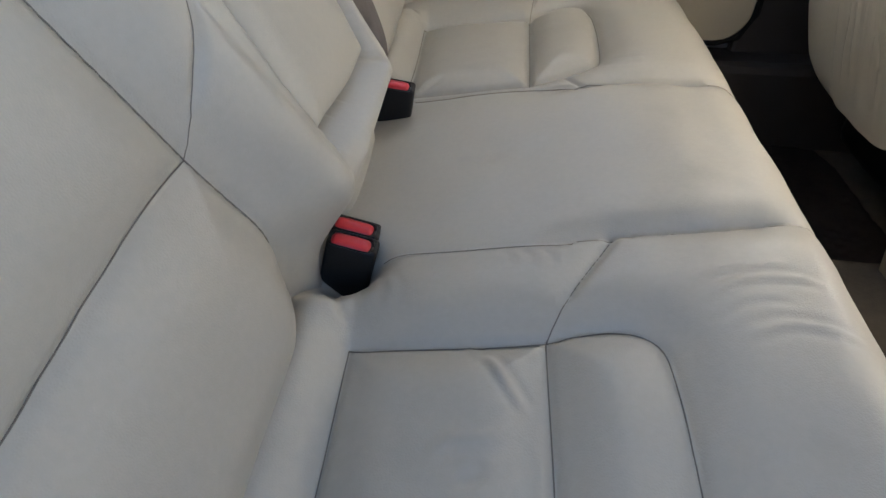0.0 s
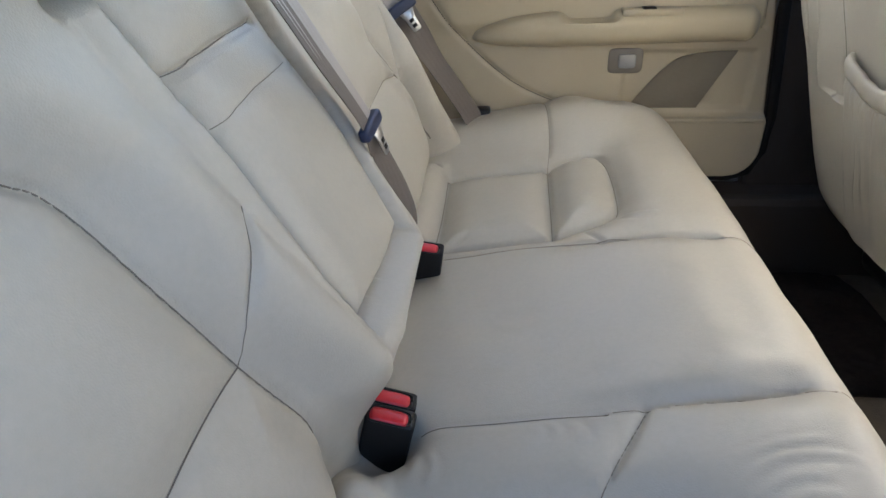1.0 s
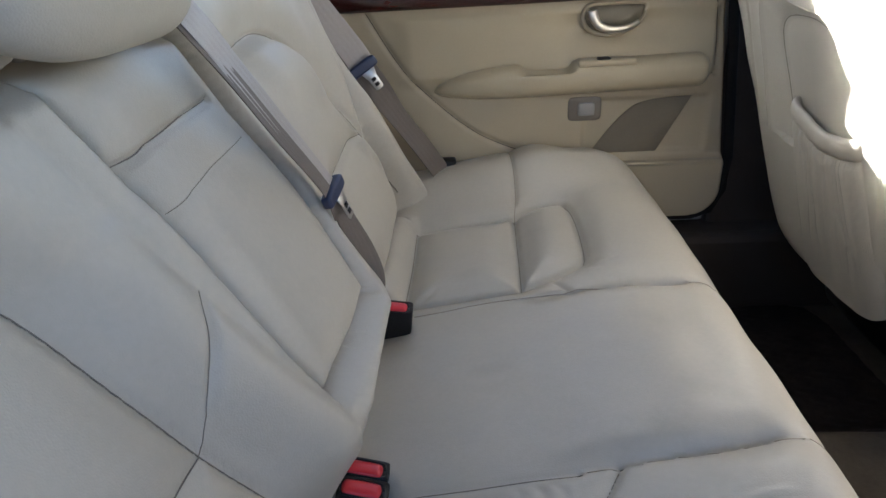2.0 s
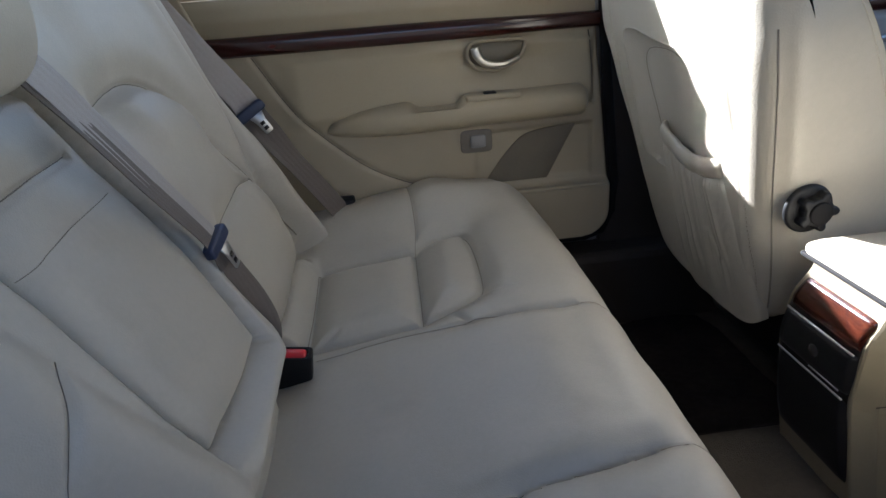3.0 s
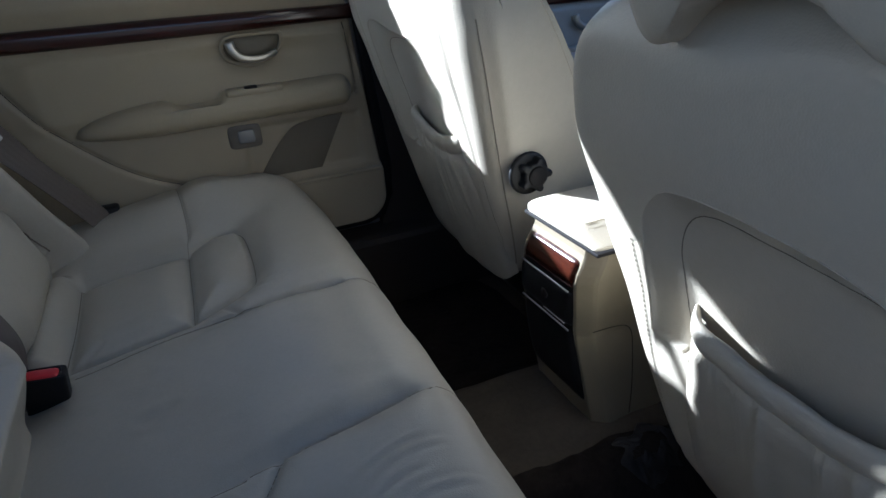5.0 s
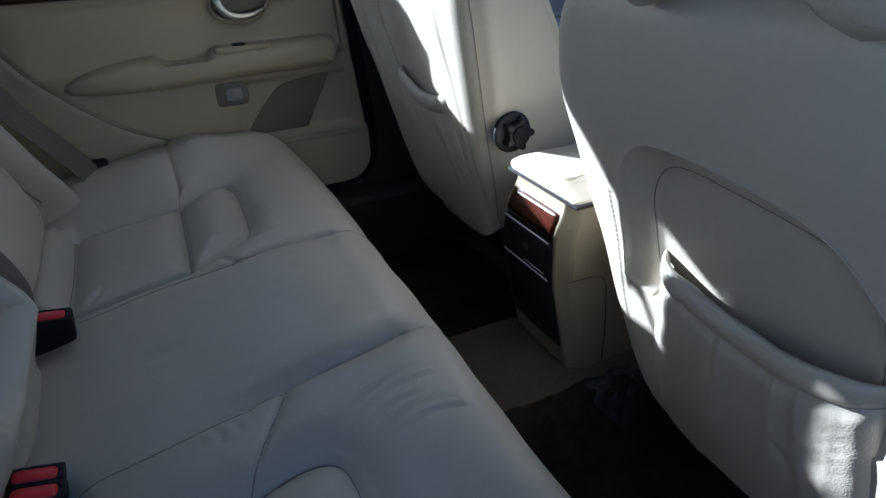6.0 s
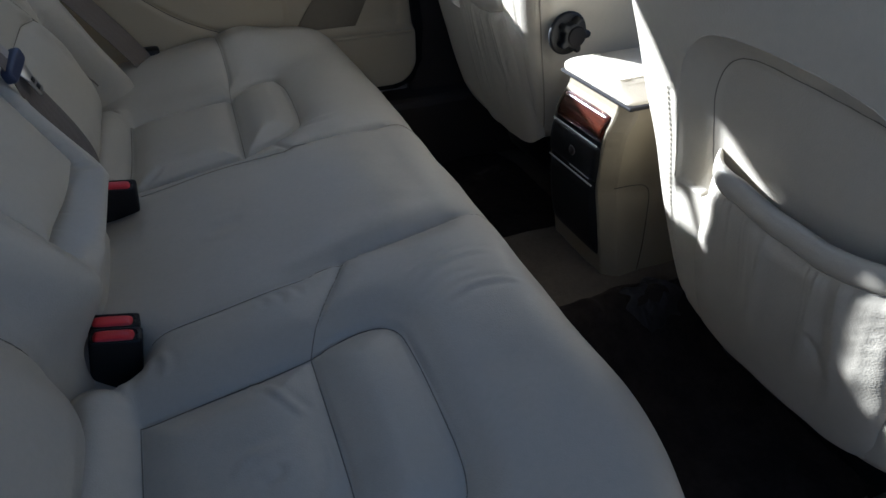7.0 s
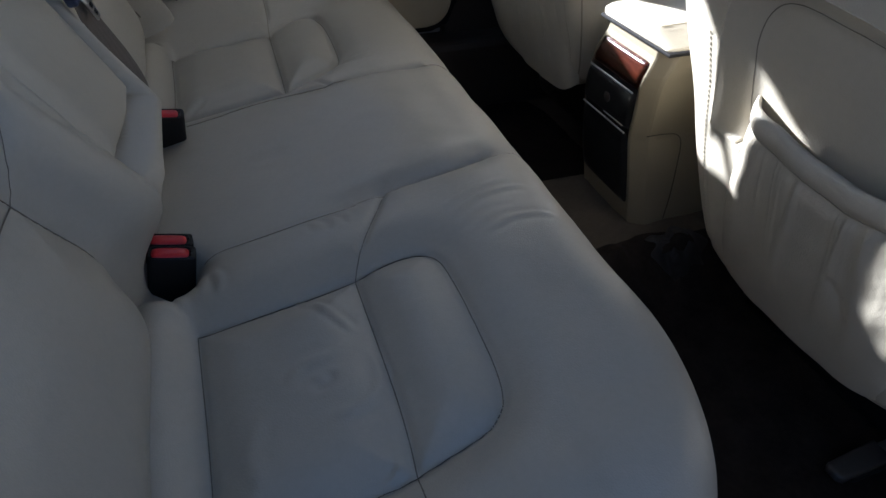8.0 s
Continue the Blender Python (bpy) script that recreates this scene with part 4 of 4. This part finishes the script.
buckle((0.0590, 0.1440, 0.3840), (9, 8.3, 0.3), 0.0520, 0.0275, 1, "black belt buckle with a red button")


# ---- front seats ----
LEAN_S, XS = 0.27, 0.891         # rear face of the front backrests: x = XS - LEAN_S * z
BEVEL = 0.013                      # how deep the back panel lies
REAR = Vector((-1, 0, -LEAN_S)).normalized()


def front_seat(yc, side, label, outer, inner, hem, lift=0.0, full=1.0):
    """yc: middle of the seat; side: +1 where the centre of the car lies towards +y; outer, inner: the stitched ring and the let-in panel, (across, height); hem: the pocket's hem, (end, middle, end, height there and there)."""
    seat = thing("front_seat", (1.0, yc, 0.10), label, "car seat", "front seats")
    # stations round the section: right flank, corner, rear face, corner, left flank, front
    legs = [(0, 14), (1, 14), (2, 150), (3, 14), (4, 14), (5, 16)]
    leg = np.concatenate([[k] * n for k, n in legs] + [[0]])
    loc = np.concatenate([np.arange(n) / n for k, n in legs] + [[0.0]])
    ang, hh = np.arange(len(leg)).astype(float), np.linspace(0, 1, 190)

    outline = bow(list(zip([0.14, 0.165, 0.19, 0.22, 0.32, 0.415, 0.55, 0.645, 0.705, 0.75, 0.782, 0.805, 0.82], [0.10, 0.155, 0.190, 0.214, 0.240, 0.256, 0.286, 0.304, 0.303, 0.286, 0.248, 0.185, 0.07])), 8)

    def width(z):
        return np.interp(z, outline[:, 0], outline[:, 1]) * (1.075 if full == 1 else 1.0)

    def base(U, V):
        z = 0.14 + 0.68 * V
        w = width(z)
        deep = np.interp(z, [0.14, 0.30, 0.388, 0.576, 0.728, 0.82], [0.20, 0.24, 0.225, 0.168, 0.115, 0.09])
        fade = np.sqrt(np.clip(1 - ease(0.86, 1.0, V) ** 2, 0.02, 1)) * np.sqrt(np.clip(ease(-0.06, 0.10, V), 0.05, 1))
        k, t = leg[:, None] + 0 * V, loc[:, None] + 0 * V
        deep = deep * np.clip(fade, 0.3, 1)
        r = np.minimum(0.058, np.minimum(w * 0.6, deep * 0.45))
        q = t * math.pi / 2
        y = np.select([k == 0, k == 1, k == 2, k == 3, k == 4], [-w, -w + r * (1 - np.cos(q)), -w + r + 2 * (w - r) * t, w - r + r * np.sin(q), w], w - 2 * w * t)
        d = np.select([k == 0, k == 1, k == 2, k == 3, k == 4], [-deep + (deep - r) * t, -r + r * np.sin(q), 0 * t, -r + r * np.cos(q), -r - (deep - r) * t], -deep)
        d = d - 0.5 * (1 - fade) * 0.10 + 0.008 * (1 - (y / 0.27) ** 2) * ((k >= 1) & (k <= 3)) * fade - 0.006 - 0.016 * ease(0.64, 0.80, z) * ((k >= 1) & (k <= 3))
        X = XS - LEAN_S * z + d * REAR.x
        return np.stack([X, yc + y, z + d * REAR.z], axis=2)

    b = Sheet(ang, hh, base, True)
    Y = b.P[:, :, 1] - yc
    Z = b.P[:, :, 2]
    rear = ((leg >= 1) & (leg <= 3))[:, None] & (b.U > -1)
    # a stitched ring, then a border that slopes in to the let-in back panel
    outer, inner = bow(outer), bow(inner)
    d_in, ins = away(Y, Z, inner), inside(Y, Z, inner)
    o_in, d_out = inside(Y, Z, outer), away(Y, Z, outer)
    slope = np.where(ins, 1.0, d_out / (d_out + d_in + 1e-6))
    low = ease(0.34, 0.46, Z)
    rec = 1.0 if full == 1 else ease(-0.13, 0.0, Y)
    b.H += np.where(rear, 0.0014 * bell(d_out, 0.006), 0)
    b.H -= np.where(rear & o_in, BEVEL * slope * low * rec, 0)
    b.H -= np.where(rear & ins, 0.003 * ease(0, 0.008, d_in) * low, 0) + np.where(rear, 0.0012 * bell(d_in, 0.004), 0)
    side_seam = 0.0022 * bell(np.abs(Y) - np.interp(Z, [0.1, 0.3, 0.5, 0.75, 0.9], [0.16, 0.198, 0.205, 0.212, 0.18]), 0.0055)
    b.H -= np.where(rear & (Z < (0.545 if full == 1 else 0.80)), side_seam, 0)
    corner = np.minimum(np.abs(b.U - 19), np.abs(b.U - 187))
    b.H -= 0.0030 * bell(corner, 1.3) * (1 - ease(0.66, 0.76, Z)) * (1 - ease(0.52, 0.62, Z) * (full == 1))
    b.H += 0.0010 * ripple(Y, Z, 31 + side, 0.18)
    b.done()
    skin("backrest", b.Q, LEATHER_FRONT, seat, None, True, "", b.N)
    def on_rear(a, z):
        v = (z - 0.14) / 0.68
        return 14 + float(np.interp(a, Y[14:192, int(np.clip(v * 189, 0, 189))], np.arange(178))), v

    # stitches along the side seams and the ring
    for sgn in (-1, 1):
        bm = bmesh.new()
        for z in np.arange(0.22, 0.545 if full == 1 else 0.70, 0.0075):
            a = sgn * np.interp(z, [0.1, 0.3, 0.5, 0.75, 0.9], [0.16, 0.198, 0.205, 0.212, 0.18]) + sgn * 0.005
            u, v = on_rear(a, z)
            p, q = b.at([(u, v), (u, v + 0.0062)], 0.0006)
            tube(bm, [p, q], 0.0005, 4)
        part("stitching", bm, STITCH, seat, "pale stitching along the side seam")
    if full < 1:
        for u0 in (20.3, 185.7):
            cord("edge_seam", b.at([(u0, v) for v in np.linspace(0.12, 0.80, 90)], 0.0003), 0.0013, PIPING, seat, "brown piping along the edge", 5)
        cord("flank_seam", b.at([(1.3, v) for v in np.linspace(0.50, 0.86, 60)], 0.0003), 0.0010, STITCH, seat, "", 5)
    cord("ring_seam", b.at([on_rear(p, q) for p, q in fine(outer, 0.008) if full == 1 or p > -0.10], 0.0002), 0.0009, STITCH, seat, "pale stitched seam round the back panel", 5)
    cord("panel_joint", b.at([on_rear(p, q) for p, q in fine(inner, 0.008) if full == 1 or p > -0.08], -0.0002), 0.0008, THREAD, seat, "", 5)
    # map pocket: gathered leather sewn to a rolled hem that stands off the panel
    cols, rows, turn = 240, 80, 14
    A, B = np.meshgrid(np.linspace(-1, 1, cols), np.linspace(0, 1, rows), indexing="ij")
    sag = ease(-0.1, 0.65, 1 - B)
    e0, e1, z0, zm, z1 = hem
    ctr = (e0 + e1) / 2
    half = (e1 - e0) / 2 + np.where(A * side > 0, 0.034, 0.010) * sag
    Yp = ctr + A * half
    low = 0.170 + 0.03 * np.abs(A) ** 4
    rim = zm + np.where(A < 0, z0 - zm, z1 - zm) * np.abs(A) ** 1.7 + 0.002 * np.sin(5 * A)
    ZZ = low + (rim - low) * B
    edge = 1 - np.abs(A) ** 10
    out = -0.006 + 0.008 * edge + full * 0.018 * np.sin(np.clip(0.10 + B * 1.05, 0, 1) * math.pi * 0.5) * (1 - np.abs(A) ** 14) - 0.012 * np.abs(A) ** 60
    r = np.random.RandomState(40 + side)
    calm = edge * (1 - 0.65 * ease(0.50, 0.72, -A))
    for _ in range(16):
        a0, s0, w0 = r.uniform(-0.95, 0.95), r.uniform(-0.25, 0.25), r.uniform(0.035, 0.09)
        out += r.uniform(0.0006, 0.0019) * bell(A - a0 - s0 * (1 - B), w0) * ease(0.05, 0.6, B) * calm
    for _ in range(34):
        a0, s0, w0, l0 = r.uniform(-0.97, 0.97), r.uniform(-0.2, 0.2), r.uniform(0.012, 0.030), r.uniform(0.08, 0.32)
        out += r.uniform(0.0005, 0.0013) * bell(A - a0 - s0 * (1 - B), w0) * np.exp(-(1 - B) / l0) * calm
    out += 0.0007 * ripple(Yp, ZZ, 50 + side, 0.07) * edge + 0.00022 * ripple(Yp, ZZ, 52 + side, 0.018) * bell(A + 0.72, 0.22) * ease(0.4, 0.8, B) * edge
    dent = bow([(-0.30, 0.62), (-0.40, 0.55), (-0.46, 0.47)])
    out -= 0.0022 * bell(away(A * 0.13, B * 0.29, dent * np.array([0.13, 0.29])), 0.007)
    out -= 0.0045 * bell(B - 1.0, 0.035) * edge
    ground = -0.006 + 0.008 * (1 - (Yp / 0.25) ** 2)
    D = out + ground - 0.003
    kern = np.hanning(41) / np.hanning(41).sum()
    D[:, -1] = np.convolve(np.pad(D[:, -1], 20, mode="edge"), kern, mode="valid")
    rad, tall = 0.0095 * (0.55 + 0.45 * edge[:, -1:]), 0.0175 * (0.62 + 0.38 * edge[:, -1:])
    phi = np.radians(np.linspace(-75, 215, turn))[None, :]
    Dt = D[:, -1:] - 0.001 + rad * (np.cos(phi) - math.cos(radians(75)))
    Zt = ZZ[:, -1:] + tall * (np.sin(phi) + math.sin(radians(75)))
    D, ZZ, Yp = np.hstack([D, Dt]), np.hstack([ZZ, Zt]), np.hstack([Yp, np.repeat(Yp[:, -1:], turn, axis=1)])
    Q = np.stack([XS - LEAN_S * ZZ + D * REAR.x, yc + Yp, ZZ + D * REAR.z], axis=2)
    pocket = skin("map_pocket", Q, LEATHER_FRONT, seat, None, True, "gathered leather map pocket with a rolled hem")
    cord("hem_stitch", [tuple(Q[i, rows - 1] + np.array([-0.0006, 0, 0])) for i in range(4, cols - 4, 2)], 0.0008, STITCH, pocket, "", 4)
    # seat cushion in front of it
    uu, vv = np.linspace(-math.pi, math.pi, 80), np.linspace(-math.pi / 2, math.pi / 2, 40)
    U2, V2 = np.meshgrid(uu, vv, indexing="ij")
    p = lambda c, k: np.sign(c) * np.abs(c) ** k
    C = np.stack([1.20 + 0.28 * p(np.cos(V2), 0.5) * p(np.cos(U2), 0.5), yc + 0.24 * p(np.cos(V2), 0.5) * p(np.sin(U2), 0.5), 0.33 + 0.09 * p(np.sin(V2), 0.6) + 0.12 * (p(np.cos(V2), 0.5) * p(np.cos(U2), 0.5)) * 0.3], axis=2)
    skin("cushion", C, LEATHER_FRONT, seat)
    part("base", block(0.98, 1.45, yc - 0.20, yc + 0.20, 0.0, 0.27, 0.03), BLACK, seat)
    # headrest: a pad with an arched lower edge
    hr = thing("headrest", (0.74, yc, 0.80), "beige leather headrest with an arched underside", "headrest", "front headrests")
    k = 44
    t = np.linspace(0, 1, k)
    left = [(-0.135, 0.0), (-0.150, 0.05), (-0.150, 0.12), (-0.120, 0.17), (-0.05, 0.185), (0.05, 0.185), (0.12, 0.17), (0.150, 0.12), (0.150, 0.05), (0.135, 0.0), (0.105, -0.006), (0.075, 0.022), (0.0, 0.045), (-0.075, 0.022), (-0.105, -0.006)]
    ol = bow(left + left[:1], 5)[:-1]
    rings = []
    cen = np.array([0.0, 0.10])
    for sh, dd in ((0.55, 0.062), (0.80, 0.057), (0.93, 0.045), (0.99, 0.022), (1.0, 0.0), (0.99, -0.022), (0.93, -0.045), (0.80, -0.057), (0.55, -0.062)):
        q = cen + (ol - cen) * sh
        q = np.where(sh < 0.9, cen + (ol - cen) * np.array([sh, sh]), q)
        z = 0.790 + q[:, 1]
        x = XS - LEAN_S * z + 0.045 + dd * REAR.x
        rings.append(np.stack([x, yc + 0.018 * side + q[:, 0], z + dd * REAR.z], axis=1))
    bm = bmesh.new()
    vs = [[bm.verts.new(p) for p in rg] for rg in rings]
    for a, c in zip(vs[:-1], vs[1:]):
        for i in range(len(ol)):
            bm.faces.new((a[i], a[(i + 1) % len(ol)], c[(i + 1) % len(ol)], c[i]))
    bm.faces.new(vs[0]), bm.faces.new(vs[-1][::-1])
    bmesh.ops.recalc_face_normals(bm, faces=bm.faces[:])
    part("pad", bm, LEATHER_FRONT, hr)
    for s in (-0.045, 0.045):
        cord("post", [(0.735, yc + s, 0.79), (0.705, yc + s, 0.88)], 0.006, STEEL, hr)
    for ob in (seat, hr):
        ob.location += lift * Vector((-LEAN_S, 0, 1))
    return seat


PASS_RING = [(0.195, 0.42), (0.191, 0.50), (0.186, 0.553), (0.177, 0.596), (0.144, 0.630), (0.086, 0.639), (0.016, 0.636), (-0.043, 0.628), (-0.086, 0.611), (-0.117, 0.583), (-0.147, 0.54), (-0.162, 0.46), (-0.167, 0.40)]
PASS_PANEL = [(0.136, 0.40), (0.140, 0.47), (0.141, 0.522), (0.141, 0.561), (0.125, 0.597), (0.091, 0.614), (0.026, 0.612), (-0.035, 0.606), (-0.079, 0.598), (-0.106, 0.578), (-0.124, 0.55), (-0.132, 0.50), (-0.134, 0.42)]
DRIVE_RING = [(0.150, 0.42), (0.150, 0.55), (0.146, 0.63), (0.134, 0.661), (0.079, 0.669), (0.003, 0.657), (-0.077, 0.651), (-0.147, 0.645), (-0.185, 0.63), (-0.198, 0.58), (-0.20, 0.50), (-0.195, 0.40)]
DRIVE_PANEL = [(0.070, 0.42), (0.076, 0.507), (0.088, 0.565), (0.087, 0.607), (0.058, 0.632), (-0.011, 0.637), (-0.077, 0.630), (-0.13, 0.615), (-0.150, 0.58), (-0.155, 0.50), (-0.155, 0.42)]
front_seat(-0.398, 1, "beige leather front passenger seat with a map pocket", PASS_RING, PASS_PANEL, (-0.148, 0.127, 0.462, 0.441, 0.470))
drive_seat = front_seat(0.425, -1, "beige leather driver's seat with a black backrest dial", DRIVE_RING, DRIVE_PANEL, (-0.165, 0.052, 0.452, 0.441, 0.480), 0.075, 0.45)


crumpled_wrapper()
seat_rail(-0.551)


def dial(parent, at):
    """The star-shaped backrest dial on the seat's inner flank."""
    m = Matrix.Translation(at) @ Matrix.Rotation(radians(90), 4, "X")
    ring = part("dial_plate", slab(oval(0, 0, 0.037, 0.037, 2, 40), 0.010, 0.004, 2, m), BLACK, parent, "round black plastic dial plate")
    star = []
    for k in range(60):
        a = 2 * math.pi * k / 60
        r = 0.022 + 0.009 * max(0.0, math.cos(5 * a)) ** 0.6
        star.append((r * math.cos(a), r * math.sin(a)))
    part("dial_knob", slab(star, 0.020, 0.005, 3, m @ Matrix.Translation((0.004, 0, 0.008))), BLACK, ring, "five-lobed black knob")
    part("dial_cap", slab(oval(0, 0, 0.017, 0.017, 2, 28), 0.006, 0.002, 2, m @ Matrix.Translation((0.004, 0, 0.026))), RUBBER, ring)


dial(drive_seat, (0.817, 0.160, 0.512))


# ---- centre console ----
def console():
    con = thing("centre_console", (0.85, 0.05, 0.09), "beige centre console with rear air vents and wood inlay", "console")
    left = lambda z: np.interp(z, [0.09, 0.18, 0.307, 0.38, 0.45, 0.47], [0.168, 0.168, 0.160, 0.135, 0.105, 0.10])
    right = lambda z: np.interp(z, [0.09, 0.187, 0.29, 0.377, 0.43, 0.47], [-0.035, -0.032, -0.030, -0.050, -0.065, -0.07])
    face = lambda z: 0.80 - 0.2 * (z - 0.3) + 0.02 * ease(0.40, 0.47, z)
    ring = []
    bm = bmesh.new()
    for z in np.linspace(0.085, 0.468, 24):
        l, r, x = float(left(z)), float(right(z)), float(face(z))
        pts = [(1.45, l), (x + 0.20, l), (x + 0.028, l), (x + 0.022, l - 0.003), (x + 0.002, l - 0.016), (x, l - 0.019), (x, r + 0.019), (x + 0.002, r + 0.016), (x + 0.022, r + 0.003), (x + 0.028, r), (x + 0.20, r), (1.45, r)]
        ring.append([bm.verts.new((a, b, z)) for a, b in pts])
    for a, b in zip(ring[:-1], ring[1:]):
        for i in range(12):
            bm.faces.new((a[i], a[(i + 1) % 12], b[(i + 1) % 12], b[i]))
    bm.faces.new(ring[-1]), bm.faces.new(ring[0][::-1])
    bmesh.ops.recalc_face_normals(bm, faces=bm.faces[:])
    part("body", bm, CONSOLE, con, "", False)
    ys = lambda z: float(right(z)) - 0.0006
    joint = bow([(0.022, 0.2985), (0.060, 0.2965), (0.086, 0.290), (0.097, 0.272), (0.094, 0.23), (0.084, 0.16), (0.070, 0.10)], 6)
    cord("cover_joint", [(float(face(z)) + d, ys(z), z) for d, z in joint], 0.0008, PLASTIC_DARK, con, "fine joint of the side cover")

    # panels let into the rear face, following its lean
    def panel(name, z0, z1, li, ri, material, parent, out=0.003, lab="", thick=0.010, bow_out=0.0):
        n, k = 16, 20
        B, A = np.meshgrid(np.linspace(0, 1, k), np.linspace(0, 1, n), indexing="ij")
        Z = z0 + (z1 - z0) * A
        L, R = left(Z) - li, right(Z) + ri
        Yy = R + (L - R) * B
        round_ = 0.006 * (np.abs(2 * B - 1) ** 10 + np.abs(2 * A - 1) ** 14)
        X = face(Z) - out - bow_out * (1 - (2 * A - 1) ** 2) + np.clip(round_, 0, thick)
        X[0, :] += thick
        X[-1, :] += thick
        return skin(name, np.stack([X, Yy, Z], axis=2), material, parent, None, True, lab)

    panel("black_surround", 0.128, 0.446, 0.014, 0.014, BLACK, con, 0.002, "glossy black vent surround")
    panel("wood_inlay", 0.388, 0.442, 0.018, 0.018, BURR, con, 0.005, "burr walnut inlay")
    vent = panel("ash_tray", 0.302, 0.382, 0.018, 0.018, BLACK, con, 0.006, "black drawer with a round emblem", 0.01, 0.004)
    panel("bin_door", 0.136, 0.294, 0.018, 0.018, BLACK, con, 0.006, "black hinged bin door", 0.01, 0.004)
    for z in (0.385, 0.298):
        cord("bright_line", [(float(face(z)) - 0.0085, y, z) for y in np.linspace(float(right(z)) + 0.024, float(left(z)) - 0.030, 12)], 0.0016, STEEL, con, "thin bright trim line")
    e = Matrix.Translation((float(face(0.345)) - 0.0095, 0.045, 0.345)) @ Matrix.Rotation(radians(-90), 4, "Y")
    part("emblem", slab(oval(0, 0, 0.009, 0.009, 2, 24), 0.003, 0.001, 1, e), PLASTIC_DARK, vent, "round grey emblem")
    cord("bright_line", [(float(face(0.312)) - 0.0115, y, 0.312) for y in np.linspace(-0.005, 0.055, 6)], 0.0011, STEEL, con, "thin bright trim line")
    # lid with its padded top, dark joint below
    part("joint", block(0.7785, 1.30, -0.088, 0.105, 0.4662, 0.4722, 0.002), RUBBER, con)
    bm = bmesh.new()
    rings = []
    for x, k, top in ((0.781, 0.93, 0.55), (0.783, 0.97, 0.80), (0.789, 0.99, 0.95), (0.80, 1.0, 1.0), (1.04, 1.0, 1.0), (1.30, 1.0, 1.0)):
        sec = [(0.098, 0.0), (0.104, 0.006), (0.103, 0.014), (0.094, 0.020), (0.03, 0.0225), (-0.020, 0.0215), (-0.030, 0.0195), (-0.037, 0.015), (-0.076, 0.004), (-0.082, 0.0)]
        rings.append([bm.verts.new((x, 0.01 + (y - 0.01) * k, 0.4715 + z * top)) for y, z in sec])
    for p, q in zip(rings[:-1], rings[1:]):
        for i in range(len(sec)):
            bm.faces.new((p[i], p[(i + 1) % len(sec)], q[(i + 1) % len(sec)], q[i]))
    bm.faces.new(rings[0]), bm.faces.new(rings[-1])
    bmesh.ops.recalc_face_normals(bm, faces=bm.faces[:])
    lid = part("lid", bm, LEATHER_FRONT, con, "padded beige leather console lid")
    cord("lid_seam", [(x, -0.0275, 0.4716 + 0.0205) for x in np.linspace(0.800, 1.29, 12)], 0.0010, STITCH, lid, "", 4)


console()


# ---- far front door ----
def far_front_door():
    door = thing("car_door", (1.4, SIDE + 0.02, 0.22), "closed front car door, skylight greyed into its beige trim", "car door")
    y = SIDE + 0.03
    u, v = np.linspace(0.90, 1.80, 120), np.linspace(0.215, 0.87, 100)
    U, V = np.meshgrid(u, v, indexing="ij")
    H = 0.012 * ease(0.55, 0.58, V) * (1 - ease(0.69, 0.71, V)) * (1 - ease(1.52, 1.56, U)) - 0.010 * bell(U - 1.40, 0.12) * bell(V - 0.65, 0.05)
    H -= 0.004 * bell(away(U, V, [(0.9, 0.545), (1.55, 0.53)]), 0.005)
    skin("trim", np.stack([U, y - H, V], axis=2), SKYLIT_TRIM, door)
    part("wooden_strip", block(0.90, 1.80, y - 0.014, y + 0.01, 0.708, 0.738, 0.006, 3), WOOD, door, "glossy dark wooden strip")
    part("armrest", block(0.95, 1.55, y - 0.065, y + 0.01, 0.525, 0.590, 0.022, 4), SKYLIT_TRIM, door)
    part("window_switch", block(1.30, 1.40, y - 0.055, y - 0.02, 0.586, 0.600, 0.004), SKYLIT_TRIM, door)
    part("handle_bezel", slab(oval(1.395, 0.655, 0.062, 0.034, 3, 32), 0.010, 0.003, 2, Matrix.Translation((0, y + 0.012, 0)) @ Matrix.Rotation(radians(90), 4, "X")), SKYLIT_TRIM, door)
    cord("release_handle", bow([(1.348, y - 0.012, 0.676), (1.355, y - 0.014, 0.655), (1.385, y - 0.014, 0.640), (1.43, y - 0.008, 0.646)], 6), 0.010, SATIN, door, "satin metal release handle", 10)
    cord("pull_handle", bow([(1.43, y - 0.055, 0.535), (1.465, y - 0.065, 0.585), (1.498, y - 0.068, 0.645), (1.520, y - 0.058, 0.692), (1.545, y - 0.02, 0.705)], 6), 0.026, SKYLIT_TRIM, door, "grab handle on the door", 12)
    part("speaker_grille", slab(oval(1.56, 0.42, 0.10, 0.09, 2.2, 36), 0.004, 0.001, 1, Matrix.Translation((0, y - 0.001, 0)) @ Matrix.Rotation(radians(90), 4, "X")), GRILLE, door, "taupe speaker cloth panel")
    part("door_shell", block(0.90, 1.80, y + 0.02, y + 0.07, 0.22, 0.86, 0.02), PAINT, door)


far_front_door()
